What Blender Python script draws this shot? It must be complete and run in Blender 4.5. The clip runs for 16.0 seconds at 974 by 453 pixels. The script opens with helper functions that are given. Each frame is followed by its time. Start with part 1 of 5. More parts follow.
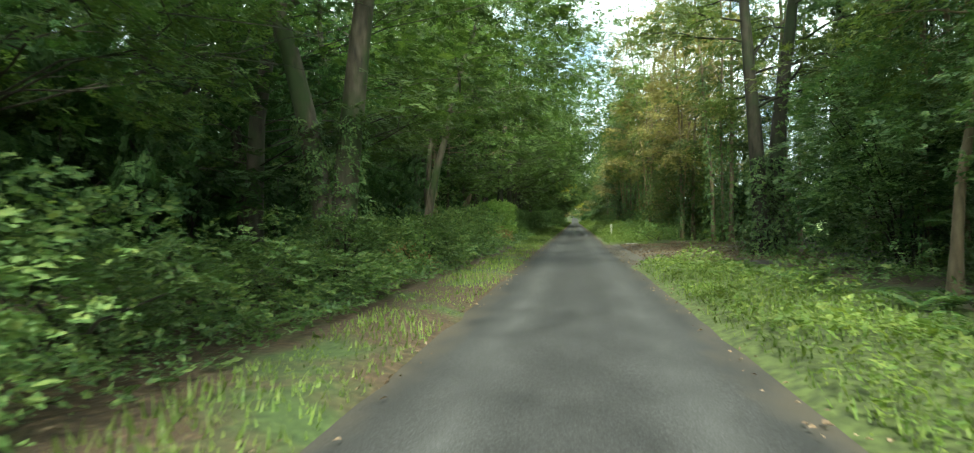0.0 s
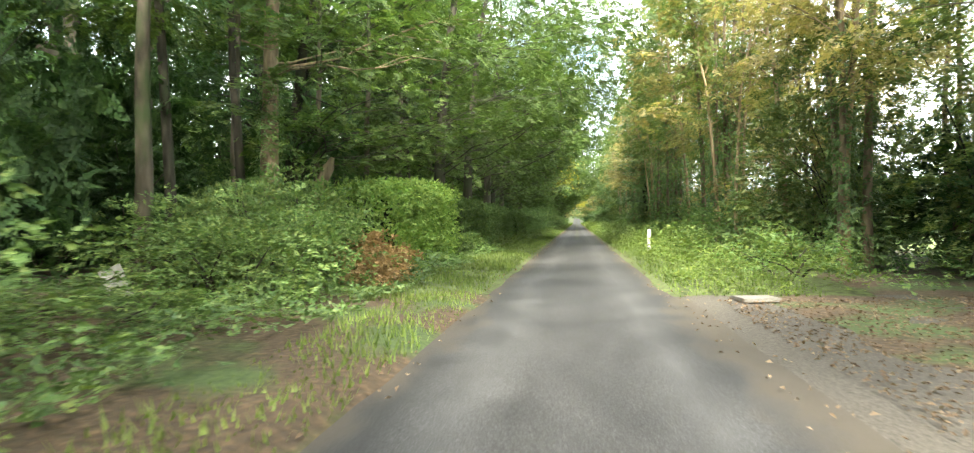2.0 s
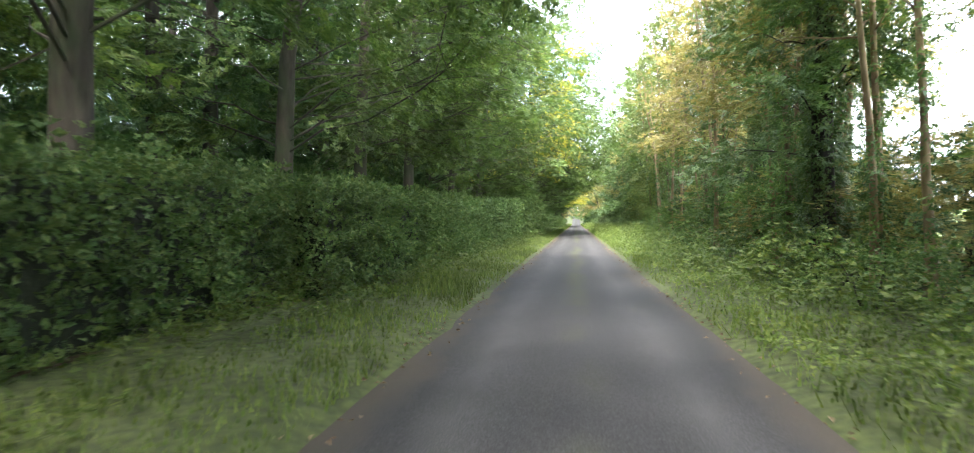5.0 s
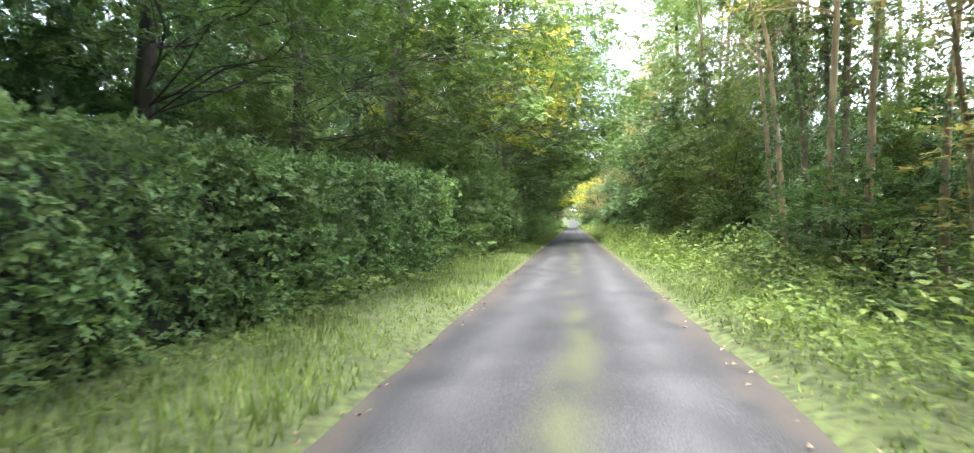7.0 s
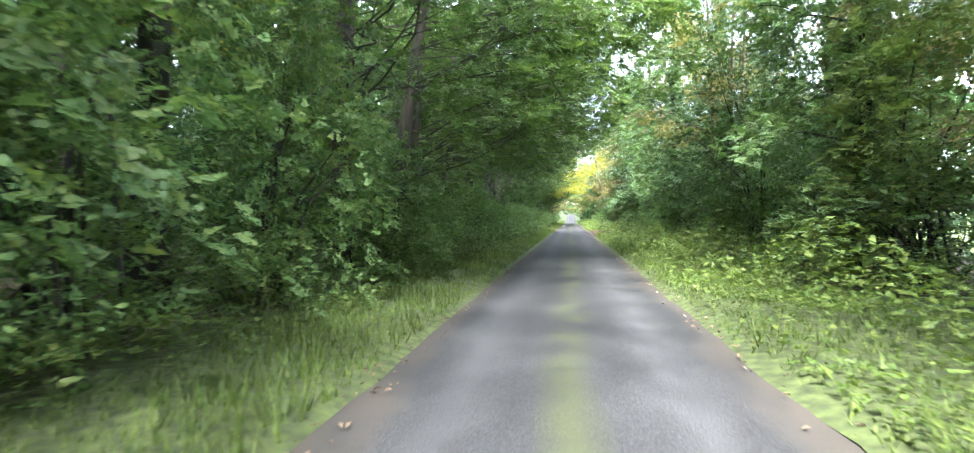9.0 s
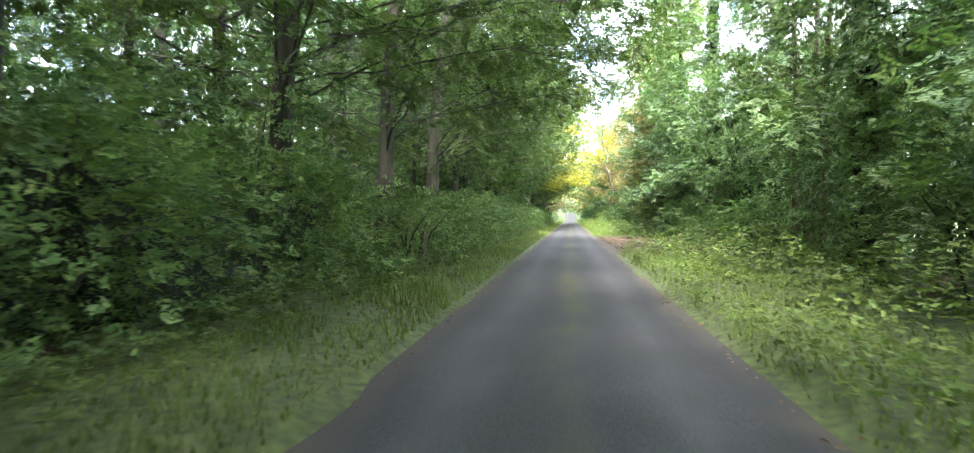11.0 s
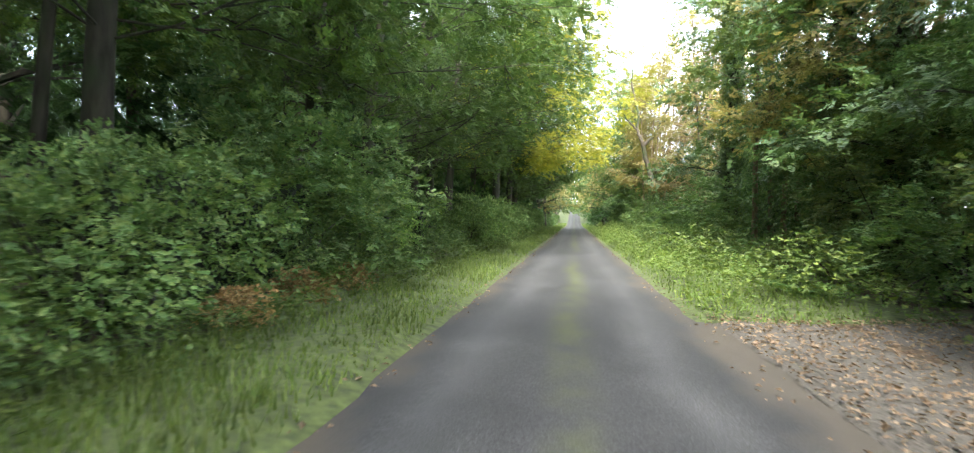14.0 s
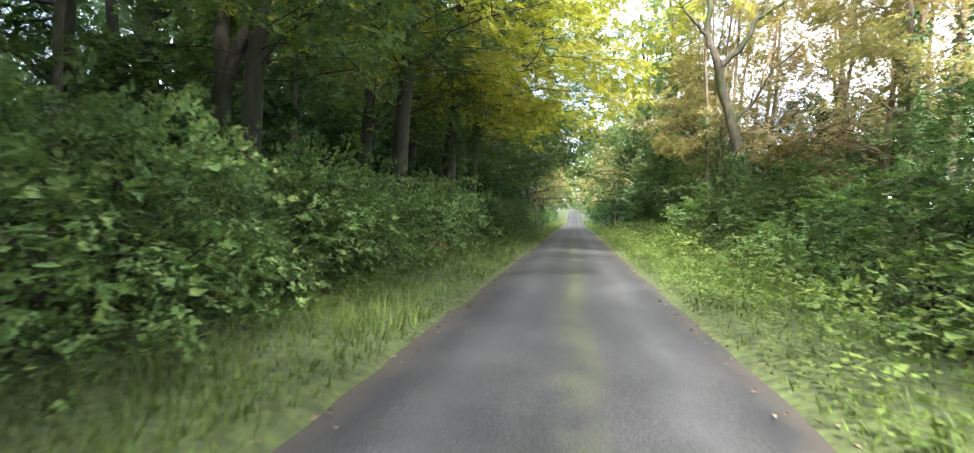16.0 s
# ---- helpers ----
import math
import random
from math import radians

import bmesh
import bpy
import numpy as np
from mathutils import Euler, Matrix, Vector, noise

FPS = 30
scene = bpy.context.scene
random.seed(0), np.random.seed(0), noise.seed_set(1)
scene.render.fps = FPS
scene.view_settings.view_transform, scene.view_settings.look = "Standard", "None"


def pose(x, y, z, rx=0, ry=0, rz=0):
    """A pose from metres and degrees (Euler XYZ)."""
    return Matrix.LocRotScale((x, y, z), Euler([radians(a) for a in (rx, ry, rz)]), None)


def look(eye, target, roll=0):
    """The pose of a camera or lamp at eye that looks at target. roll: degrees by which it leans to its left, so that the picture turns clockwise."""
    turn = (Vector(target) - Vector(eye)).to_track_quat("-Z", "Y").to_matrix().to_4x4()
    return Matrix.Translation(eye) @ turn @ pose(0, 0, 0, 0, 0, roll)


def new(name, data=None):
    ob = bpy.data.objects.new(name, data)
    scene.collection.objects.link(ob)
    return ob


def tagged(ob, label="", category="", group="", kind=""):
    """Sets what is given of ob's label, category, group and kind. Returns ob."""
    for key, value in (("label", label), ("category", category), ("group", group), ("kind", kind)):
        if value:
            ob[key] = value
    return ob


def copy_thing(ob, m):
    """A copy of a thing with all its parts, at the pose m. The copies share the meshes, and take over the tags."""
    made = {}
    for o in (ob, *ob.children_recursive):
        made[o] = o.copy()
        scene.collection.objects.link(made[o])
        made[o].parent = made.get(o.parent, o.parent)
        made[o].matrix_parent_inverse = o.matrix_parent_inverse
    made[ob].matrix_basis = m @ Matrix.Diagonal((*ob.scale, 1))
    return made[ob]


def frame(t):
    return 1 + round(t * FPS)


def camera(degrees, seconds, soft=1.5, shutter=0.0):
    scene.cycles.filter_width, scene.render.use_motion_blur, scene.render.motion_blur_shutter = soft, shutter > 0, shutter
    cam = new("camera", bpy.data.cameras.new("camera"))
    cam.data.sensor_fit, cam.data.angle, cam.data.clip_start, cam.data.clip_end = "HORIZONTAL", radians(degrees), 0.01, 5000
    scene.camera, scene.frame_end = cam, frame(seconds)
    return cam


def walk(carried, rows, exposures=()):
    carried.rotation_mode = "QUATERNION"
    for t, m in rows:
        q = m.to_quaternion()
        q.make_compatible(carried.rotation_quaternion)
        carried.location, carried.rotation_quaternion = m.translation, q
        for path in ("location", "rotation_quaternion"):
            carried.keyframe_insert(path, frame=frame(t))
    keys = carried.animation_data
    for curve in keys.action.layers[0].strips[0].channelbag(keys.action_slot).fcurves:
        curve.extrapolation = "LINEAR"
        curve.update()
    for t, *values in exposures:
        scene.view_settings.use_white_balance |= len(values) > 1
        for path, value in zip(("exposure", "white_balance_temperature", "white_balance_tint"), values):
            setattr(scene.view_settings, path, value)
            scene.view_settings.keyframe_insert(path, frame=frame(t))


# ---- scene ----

cam = camera(76.0, 16.0, soft=1.1, shutter=0.12)
PATH = [
    (0.0, pose(0.000, 0.00, 1.22, 89.54, 0.90, 8.03)),
    (0.5, pose(0.000, 5.10, 1.22, 89.63, 0.94, 8.18)),
    (1.0, pose(0.000, 10.20, 1.22, 89.58, 0.83, 8.03)),
    (1.5, pose(0.000, 15.30, 1.22, 89.69, 0.66, 8.05)),
    (2.0, pose(0.000, 20.40, 1.22, 89.56, 0.56, 8.19)),
    (2.5, pose(0.000, 25.50, 1.22, 89.60, 0.67, 8.29)),
    (3.0, pose(0.000, 30.60, 1.22, 89.56, 0.91, 8.28)),
    (3.5, pose(0.000, 35.70, 1.22, 89.57, 0.73, 8.25)),
    (4.0, pose(0.000, 40.80, 1.22, 89.57, 0.55, 8.21)),
    (4.5, pose(0.000, 45.90, 1.22, 89.58, 0.38, 8.18)),
    (5.0, pose(0.000, 51.00, 1.22, 89.58, 0.20, 8.14)),
    (5.5, pose(0.000, 56.10, 1.22, 89.59, 0.02, 8.11)),
    (6.0, pose(0.000, 61.20, 1.22, 89.46, -0.02, 7.93)),
    (6.5, pose(0.000, 66.30, 1.22, 89.64, 0.23, 7.75)),
    (7.0, pose(0.000, 71.40, 1.22, 89.71, 0.23, 7.87)),
    (7.5, pose(0.000, 76.50, 1.22, 89.72, 0.25, 7.79)),
    (8.0, pose(0.000, 81.60, 1.22, 89.61, 0.23, 7.76)),
    (8.5, pose(0.000, 86.70, 1.22, 89.24, 0.26, 7.68)),
    (9.0, pose(0.000, 91.80, 1.22, 89.28, 0.37, 7.66)),
    (9.5, pose(0.000, 96.90, 1.22, 89.23, 0.21, 7.65)),
    (10.0, pose(0.000, 102.00, 1.22, 89.18, 0.05, 7.63)),
    (10.5, pose(0.000, 107.10, 1.22, 89.14, -0.12, 7.62)),
    (11.0, pose(0.000, 112.20, 1.22, 89.09, -0.28, 7.60)),
    (11.5, pose(0.000, 117.30, 1.22, 89.04, -0.44, 7.59)),
    (12.0, pose(0.000, 122.40, 1.22, 88.97, -0.40, 7.66)),
    (12.5, pose(0.000, 127.50, 1.22, 89.03, -0.29, 7.83)),
    (13.0, pose(0.000, 132.60, 1.22, 89.02, -0.20, 7.89)),
    (13.5, pose(0.000, 137.70, 1.22, 89.43, -0.73, 7.85)),
    (14.0, pose(0.000, 142.80, 1.22, 89.26, -0.85, 7.96)),
    (14.5, pose(0.000, 147.90, 1.22, 89.24, -1.26, 8.09)),
    (15.0, pose(0.000, 153.00, 1.22, 89.09, -1.38, 8.07)),
    (15.5, pose(0.000, 158.10, 1.22, 89.14, -1.68, 8.18)),
    (16.0, pose(0.000, 163.20, 1.22, 88.88, -1.82, 8.00)),
]
walk(cam, PATH, exposures=[(0.0, 1.00, 6300, -11), (0.5, 1.25, 6350, -11), (1.0, 1.70, 6400, -2), (1.5, 2.10, 6500, 3), (2.0, 2.28, 6550, 5), (2.5, 2.32, 6450, 8), (3.0, 2.45, 6200, 11), (5.5, 2.55, 6000, 16), (7.0, 2.60, 5850, 16), (8.5, 2.80, 5600, 14), (9.2, 2.90, 5550, 14), (11.3, 2.85, 5900, 15), (12.0, 2.45, 6000, 11), (12.5, 1.90, 6100, 10), (13.0, 1.80, 6100, 9), (14.0, 2.15, 6000, 10), (14.5, 2.25, 5950, 11), (15.5, 2.35, 5900, 12), (16.0, 2.10, 5900, 12)])

# ---- world, sun ----
SUN_EL, SUN_AZ = 46.0, 174.0   # azimuth clockwise from +y: the sun stands behind, to the right
world = bpy.data.worlds.new("sky")
world.use_nodes = True
scene.world = world
wn, wl = world.node_tree.nodes, world.node_tree.links
wn.clear()
sky = wn.new("ShaderNodeTexSky")
sky.sky_type, sky.sun_disc = "NISHITA", False
sky.sun_elevation, sky.sun_rotation = radians(SUN_EL), radians(SUN_AZ)
sky.air_density, sky.dust_density, sky.ozone_density = 1.0, 3.0, 1.0
# thin bright cloud over the blue
wco = wn.new("ShaderNodeTexCoord")
cloud = wn.new("ShaderNodeTexNoise")
cloud.inputs["Scale"].default_value, cloud.inputs["Detail"].default_value = 3.0, 6.0
wl.new(wco.outputs["Generated"], cloud.inputs["Vector"])
cramp = wn.new("ShaderNodeMapRange")
cramp.inputs["From Min"].default_value, cramp.inputs["From Max"].default_value = 0.36, 0.56
wl.new(cloud.outputs["Fac"], cramp.inputs["Value"])
cmix = wn.new("ShaderNodeMixRGB")
cmix.inputs["Color2"].default_value = (11.6, 11.9, 12.4, 1)
wl.new(cramp.outputs["Result"], cmix.inputs["Fac"])
wl.new(sky.outputs["Color"], cmix.inputs["Color1"])
bg, wout = wn.new("ShaderNodeBackground"), wn.new("ShaderNodeOutputWorld")
bg.inputs["Strength"].default_value = 0.15
wl.new(cmix.outputs["Color"], bg.inputs["Color"])
wl.new(bg.outputs["Background"], wout.inputs["Surface"])

# light finds its way through many layers of leaves
scene.cycles.max_bounces, scene.cycles.diffuse_bounces, scene.cycles.transmission_bounces, scene.cycles.transparent_max_bounces = 10, 6, 6, 24

sun = new("sun", bpy.data.lights.new("sun", "SUN"))
sun.data.energy, sun.data.angle, sun.data.color = 4.4, radians(8.0), (1.0, 0.92, 0.78)
sd = Vector((math.sin(radians(SUN_AZ)) * math.cos(radians(SUN_EL)), math.cos(radians(SUN_AZ)) * math.cos(radians(SUN_EL)), math.sin(radians(SUN_EL))))
sun.matrix_world = look(sd * 200, (0, 0, 0))


# ---- materials ----
def material(name):
    m = bpy.data.materials.new(name)
    m.use_nodes = True
    nt = m.node_tree
    nt.nodes.clear()
    out = nt.nodes.new("ShaderNodeOutputMaterial")
    return m, nt, out


def node(nt, kind, **inputs):
    n = nt.nodes.new("ShaderNode" + kind)
    for k, v in inputs.items():
        n.inputs[k.replace("_", " ")].default_value = v
    return n


def ramp(nt, fac, stops):
    r = nt.nodes.new("ShaderNodeValToRGB")
    els = r.color_ramp.elements
    while len(els) < len(stops):
        els.new(0.5)
    for e, (p, c) in zip(els, stops):
        e.position, e.color = p, (*c, 1)
    nt.links.new(fac, r.inputs["Fac"])
    return r.outputs["Color"]


def mix(nt, fac, a, b, mode="MIX"):
    n = nt.nodes.new("ShaderNodeMixRGB")
    n.blend_type = mode
    for v, k in ((fac, "Fac"), (a, "Color1"), (b, "Color2")):
        if hasattr(v, "links"):
            nt.links.new(v, n.inputs[k])
        else:
            n.inputs[k].default_value = v if k == "Fac" else (*v, 1)
    return n.outputs["Color"]


def noise_tex(nt, scale, detail=4.0, stretch=(1, 1, 1), coord="Object"):
    tc, mp = nt.nodes.new("ShaderNodeTexCoord"), nt.nodes.new("ShaderNodeMapping")
    mp.inputs["Scale"].default_value = stretch
    nt.links.new(tc.outputs[coord], mp.inputs["Vector"])
    n = node(nt, "TexNoise", Scale=scale, Detail=detail)
    nt.links.new(mp.outputs["Vector"], n.inputs["Vector"])
    return n.outputs["Fac"]


def remap(nt, fac, a, b, c=0.0, d=1.0):
    n = nt.nodes.new("ShaderNodeMapRange")
    for k, v in (("From Min", a), ("From Max", b), ("To Min", c), ("To Max", d)):
        n.inputs[k].default_value = v
    nt.links.new(fac, n.inputs["Value"])
    return n.outputs["Result"]


def bump(nt, fac, strength, distance):
    b = node(nt, "Bump", Strength=strength, Distance=distance)
    nt.links.new(fac, b.inputs["Height"])
    return b.outputs["Normal"]


def leaf_material(name, c0, c1, c2, glow=0.4, rough=0.5, spec=0.35, cell=0.045, cut=0.56):
    c0, c1, c2 = (tuple(np.array(c) * (0.98, 1.0, 1.4)) for c in (c0, c1, c2))
    """Leaves: three colours spread over the leaflets, patches of tone over the plant, light coming through, ragged edges."""
    m, nt, out = material(name)
    geo = nt.nodes.new("ShaderNodeNewGeometry")
    info = nt.nodes.new("ShaderNodeObjectInfo")
    tc = nt.nodes.new("ShaderNodeTexCoord")
    vor = node(nt, "TexVoronoi", Scale=1.0 / cell)
    nt.links.new(tc.outputs["Object"], vor.inputs["Vector"])
    grey = nt.nodes.new("ShaderNodeRGBToBW")
    nt.links.new(vor.outputs["Color"], grey.inputs["Color"])
    both = nt.nodes.new("ShaderNodeMath")
    both.operation = "ADD"
    nt.links.new(remap(nt, geo.outputs["Random Per Island"], 0, 1, 0.0, 0.5), both.inputs[0])
    nt.links.new(remap(nt, grey.outputs["Val"], 0.15, 0.85, 0.0, 0.5), both.inputs[1])
    col = ramp(nt, both.outputs[0], ((0.0, c0), (0.5, c1), (1.0, c2)))
    patch = noise_tex(nt, 0.9, 3.0)
    tone = remap(nt, patch, 0.3, 0.7, 0.6, 1.35)
    col = mix(nt, 1.0, col, tone, "MULTIPLY")
    tone2 = remap(nt, info.outputs["Random"], 0.0, 1.0, 0.8, 1.2)
    col = mix(nt, 1.0, col, tone2, "MULTIPLY")
    p = node(nt, "BsdfPrincipled", Roughness=rough)
    p.inputs["Specular IOR Level"].default_value = spec
    nt.links.new(col, p.inputs["Base Color"])
    nt.links.new(bump(nt, vor.outputs["Distance"], 0.6, cell * 0.6), p.inputs["Normal"])
    tr = nt.nodes.new("ShaderNodeBsdfTranslucent")
    warm = mix(nt, 1.0, col, (1.15, 1.2, 0.6), "MULTIPLY")
    nt.links.new(warm, tr.inputs["Color"])
    ms = nt.nodes.new("ShaderNodeMixShader")
    ms.inputs["Fac"].default_value = glow
    nt.links.new(p.outputs["BSDF"], ms.inputs[1])
    nt.links.new(tr.outputs["BSDF"], ms.inputs[2])
    if cut:
        edge = nt.nodes.new("ShaderNodeMath")
        edge.operation = "GREATER_THAN"
        edge.inputs[1].default_value = cut
        nt.links.new(vor.outputs["Distance"], edge.inputs[0])
        gap = nt.nodes.new("ShaderNodeBsdfTransparent")
        whole = nt.nodes.new("ShaderNodeMixShader")
        nt.links.new(edge.outputs[0], whole.inputs["Fac"])
        nt.links.new(ms.outputs["Shader"], whole.inputs[1])
        nt.links.new(gap.outputs["BSDF"], whole.inputs[2])
        nt.links.new(whole.outputs["Shader"], out.inputs["Surface"])
    else:
        nt.links.new(ms.outputs["Shader"], out.inputs["Surface"])
    return m


def bark_material(name, dark, light, moss, moss_at=0.55):
    m, nt, out = material(name)
    streak = noise_tex(nt, 9.0, 6.0, (1, 1, 0.25))
    patch = noise_tex(nt, 1.6, 4.0, (1, 1, 0.5))
    col = ramp(nt, streak, ((0.3, dark), (0.7, light)))
    col = mix(nt, remap(nt, patch, moss_at, moss_at + 0.12), col, moss)
    p = node(nt, "BsdfPrincipled", Roughness=0.9)
    nt.links.new(col, p.inputs["Base Color"])
    nt.links.new(bump(nt, streak, 0.7, 0.03), p.inputs["Normal"])
    nt.links.new(p.outputs["BSDF"], out.inputs["Surface"])
    return m


def plain_material(name, c0, c1, scale=6.0, rough=0.9, relief=0.01):
    m, nt, out = material(name)
    n = noise_tex(nt, scale, 6.0)
    col = ramp(nt, n, ((0.3, c0), (0.7, c1)))
    p = node(nt, "BsdfPrincipled", Roughness=rough)
    nt.links.new(col, p.inputs["Base Color"])
    nt.links.new(bump(nt, n, 0.6, relief), p.inputs["Normal"])
    nt.links.new(p.outputs["BSDF"], out.inputs["Surface"])
    return m


LEAF_BEECH = leaf_material("beech_leaves", (0.05461, 0.1008, 0.02352), (0.09498, 0.1523, 0.03248), (0.1685, 0.2218, 0.04592), 0.44)
# darker than the roadside leaves: shade inside the wood is put into the colour
LEAF_SHADED = leaf_material("shaded_wood_leaves", (0.0322, 0.0692, 0.0189), (0.0537, 0.104, 0.0263), (0.0912, 0.148, 0.0368), 0.36, 0.6, 0.2, 0.06, 0.6)
LEAF_YELLOW = leaf_material("turning_leaves", (0.18, 0.23, 0.03), (0.36, 0.35, 0.035), (0.52, 0.43, 0.04), 0.5)
LEAF_GOLD = leaf_material("birch_leaves", (0.2, 0.21, 0.06), (0.33, 0.285, 0.09), (0.48, 0.35, 0.14), 0.55)
LEAF_RUST = leaf_material("rusty_leaves", (0.17, 0.17, 0.05), (0.3, 0.22, 0.08), (0.4, 0.25, 0.12), 0.45)
LEAF_ASH = leaf_material("ash_leaves", (0.08862, 0.1342, 0.03496), (0.1392, 0.1851, 0.04494), (0.2407, 0.2569, 0.05985), 0.45)
LEAF_IVY = leaf_material("ivy_leaves", (0.07194, 0.1384, 0.03494), (0.1199, 0.2007, 0.04728), (0.2318, 0.2976, 0.06783), 0.28, 0.42, 0.45)
LEAF_HEDGE = leaf_material("hedge_leaves", (0.06424, 0.1272, 0.03287), (0.1189, 0.1915, 0.04835), (0.2183, 0.2736, 0.06768), 0.3, 0.5, 0.22, 0.036, 0.64)
# yellow-green new leaves, made lighter still to stand in for sun on them
LEAF_HEDGE_NEW_LIT = leaf_material("hedge_new_lit_leaves", (0.132, 0.2376, 0.0462), (0.2244, 0.3432, 0.066), (0.3828, 0.4752, 0.0924), 0.4, 0.5, 0.22, 0.036, 0.64)
LEAF_LAUREL = leaf_material("shrub_leaves", (0.08009, 0.15, 0.03706), (0.1439, 0.2244, 0.05222), (0.2709, 0.3276, 0.07536), 0.28, 0.5, 0.22)
LEAF_HAZEL = leaf_material("hazel_leaves", (0.07967, 0.1554, 0.03958), (0.1388, 0.2257, 0.0565), (0.2541, 0.3119, 0.07342), 0.42, 0.5)
LEAF_WEED = leaf_material("weed_leaves", (0.06882, 0.1194, 0.01976), (0.1179, 0.1712, 0.02764), (0.1969, 0.2307, 0.03945), 0.4, 0.5)
LEAF_GRASS = leaf_material("grass_blades", (0.085, 0.14, 0.027), (0.15, 0.21, 0.036), (0.25, 0.29, 0.066), 0.4, 0.5, cut=0)
LEAF_FERN = leaf_material("fern_fronds", (0.0537, 0.118, 0.0263), (0.0969, 0.168, 0.0368), (0.182, 0.237, 0.0525), 0.4, 0.5, cut=0)
LEAF_DEAD = leaf_material("fallen_leaves", (0.08, 0.056, 0.028), (0.176, 0.12, 0.056), (0.296, 0.224, 0.112), 0.15, 0.75, cut=0)
LEAF_BRACKEN = leaf_material("bracken_fronds", (0.2, 0.12, 0.04), (0.38, 0.24, 0.08), (0.5, 0.36, 0.14), 0.25, 0.75, cut=0)
BARK_BEECH = bark_material("beech_bark", (0.05, 0.043, 0.031), (0.15, 0.125, 0.09), (0.055, 0.08, 0.028), 0.48)
BARK_DARK = bark_material("dark_bark", (0.02, 0.018, 0.012), (0.06, 0.053, 0.036), (0.032, 0.044, 0.018), 0.5)
BARK_GOLD = bark_material("sapling_bark", (0.17, 0.12, 0.065), (0.4, 0.3, 0.17), (0.15, 0.15, 0.06), 0.7)
BARK_PALE = bark_material("pale_bark", (0.1, 0.075, 0.045), (0.26, 0.2, 0.125), (0.12, 0.13, 0.06), 0.6)
# twig colour taken down to near-black: the hedge's inner shade is in it
TWIG_SHADE = plain_material("hedge_twig_shade", (0.01, 0.017, 0.007), (0.026, 0.036, 0.014), 14.0, 0.95, 0.05)
POST_WOOD = plain_material("weathered_wood", (0.11, 0.095, 0.07), (0.25, 0.22, 0.17), 20.0, 0.85, 0.004)
POST_WHITE = plain_material("white_paint", (0.27, 0.265, 0.235), (0.45, 0.44, 0.4), 12.0, 0.6, 0.002)
COVER_STONE = plain_material("cover_concrete", (0.12, 0.115, 0.1), (0.21, 0.2, 0.18), 25.0, 0.8, 0.003)


def asphalt_material():
    m, nt, out = material("asphalt")
    tc = nt.nodes.new("ShaderNodeTexCoord")
    sep = nt.nodes.new("ShaderNodeSeparateXYZ")
    nt.links.new(tc.outputs["Object"], sep.inputs["Vector"])
    wob = noise_tex(nt, 0.6, 5.0, (1, 0.35, 1))
    wide = noise_tex(nt, 0.25, 3.0, (1, 0.4, 1))
    grit = noise_tex(nt, 90.0, 3.0)
    stain = noise_tex(nt, 2.2, 6.0, (1, 0.5, 1))

    def m2(op, a, b):
        n = nt.nodes.new("ShaderNodeMath")
        n.operation = op
        for i, v in enumerate((a, b)):
            if hasattr(v, "links"):
                nt.links.new(v, n.inputs[i])
            else:
                n.inputs[i].default_value = v
        return n.outputs[0]

    off = m2("MULTIPLY", m2("SUBTRACT", wob, 0.5), 0.7)
    ax = m2("ABSOLUTE", m2("ADD", sep.outputs["X"], off), 0.0)
    grain = ramp(nt, grit, ((0.3, (0.03, 0.03, 0.03)), (0.55, (0.054, 0.054, 0.055)), (0.75, (0.1, 0.1, 0.102))))
    grain = mix(nt, 1.0, grain, remap(nt, stain, 0.3, 0.7, 0.72, 1.25), "MULTIPLY")
    # polished wheel tracks
    track = m2("SUBTRACT", 1.0, m2("MULTIPLY", m2("ABSOLUTE", m2("SUBTRACT", ax, 0.78), 0.0), 2.6))
    track = nt_clamp(nt, track)
    grain = mix(nt, 1.0, grain, remap(nt, track, 0.0, 1.0, 0.85, 1.3), "MULTIPLY")
    # moss along the middle, past the first drive
    strip = nt_clamp(nt, remap(nt, ax, 0.26, 0.04))
    along = nt_clamp(nt, remap(nt, sep.outputs["Y"], 45.0, 70.0))
    tufts = nt_clamp(nt, remap(nt, m2("ADD", m2("MULTIPLY", stain, 0.6), m2("MULTIPLY", wide, 0.6)), 0.5, 0.68))
    mossf = m2("MULTIPLY", m2("MULTIPLY", strip, along), tufts)
    col = mix(nt, m2("MULTIPLY", mossf, 0.42), grain, (0.09, 0.105, 0.03))
    dirt = nt_clamp(nt, remap(nt, m2("ADD", ax, m2("MULTIPLY", m2("SUBTRACT", stain, 0.5), 0.9)), 1.15, 1.5))
    col = mix(nt, m2("MULTIPLY", dirt, 0.85), col, (0.075, 0.064, 0.05))
    p = node(nt, "BsdfPrincipled", Roughness=0.85)
    p.inputs["Specular IOR Level"].default_value = 0.25
    nt.links.new(remap(nt, stain, 0.3, 0.7, 0.75, 0.95), p.inputs["Roughness"])
    nt.links.new(col, p.inputs["Base Color"])
    nt.links.new(bump(nt, grit, 0.5, 0.006), p.inputs["Normal"])
    nt.links.new(p.outputs["BSDF"], out.inputs["Surface"])
    return m


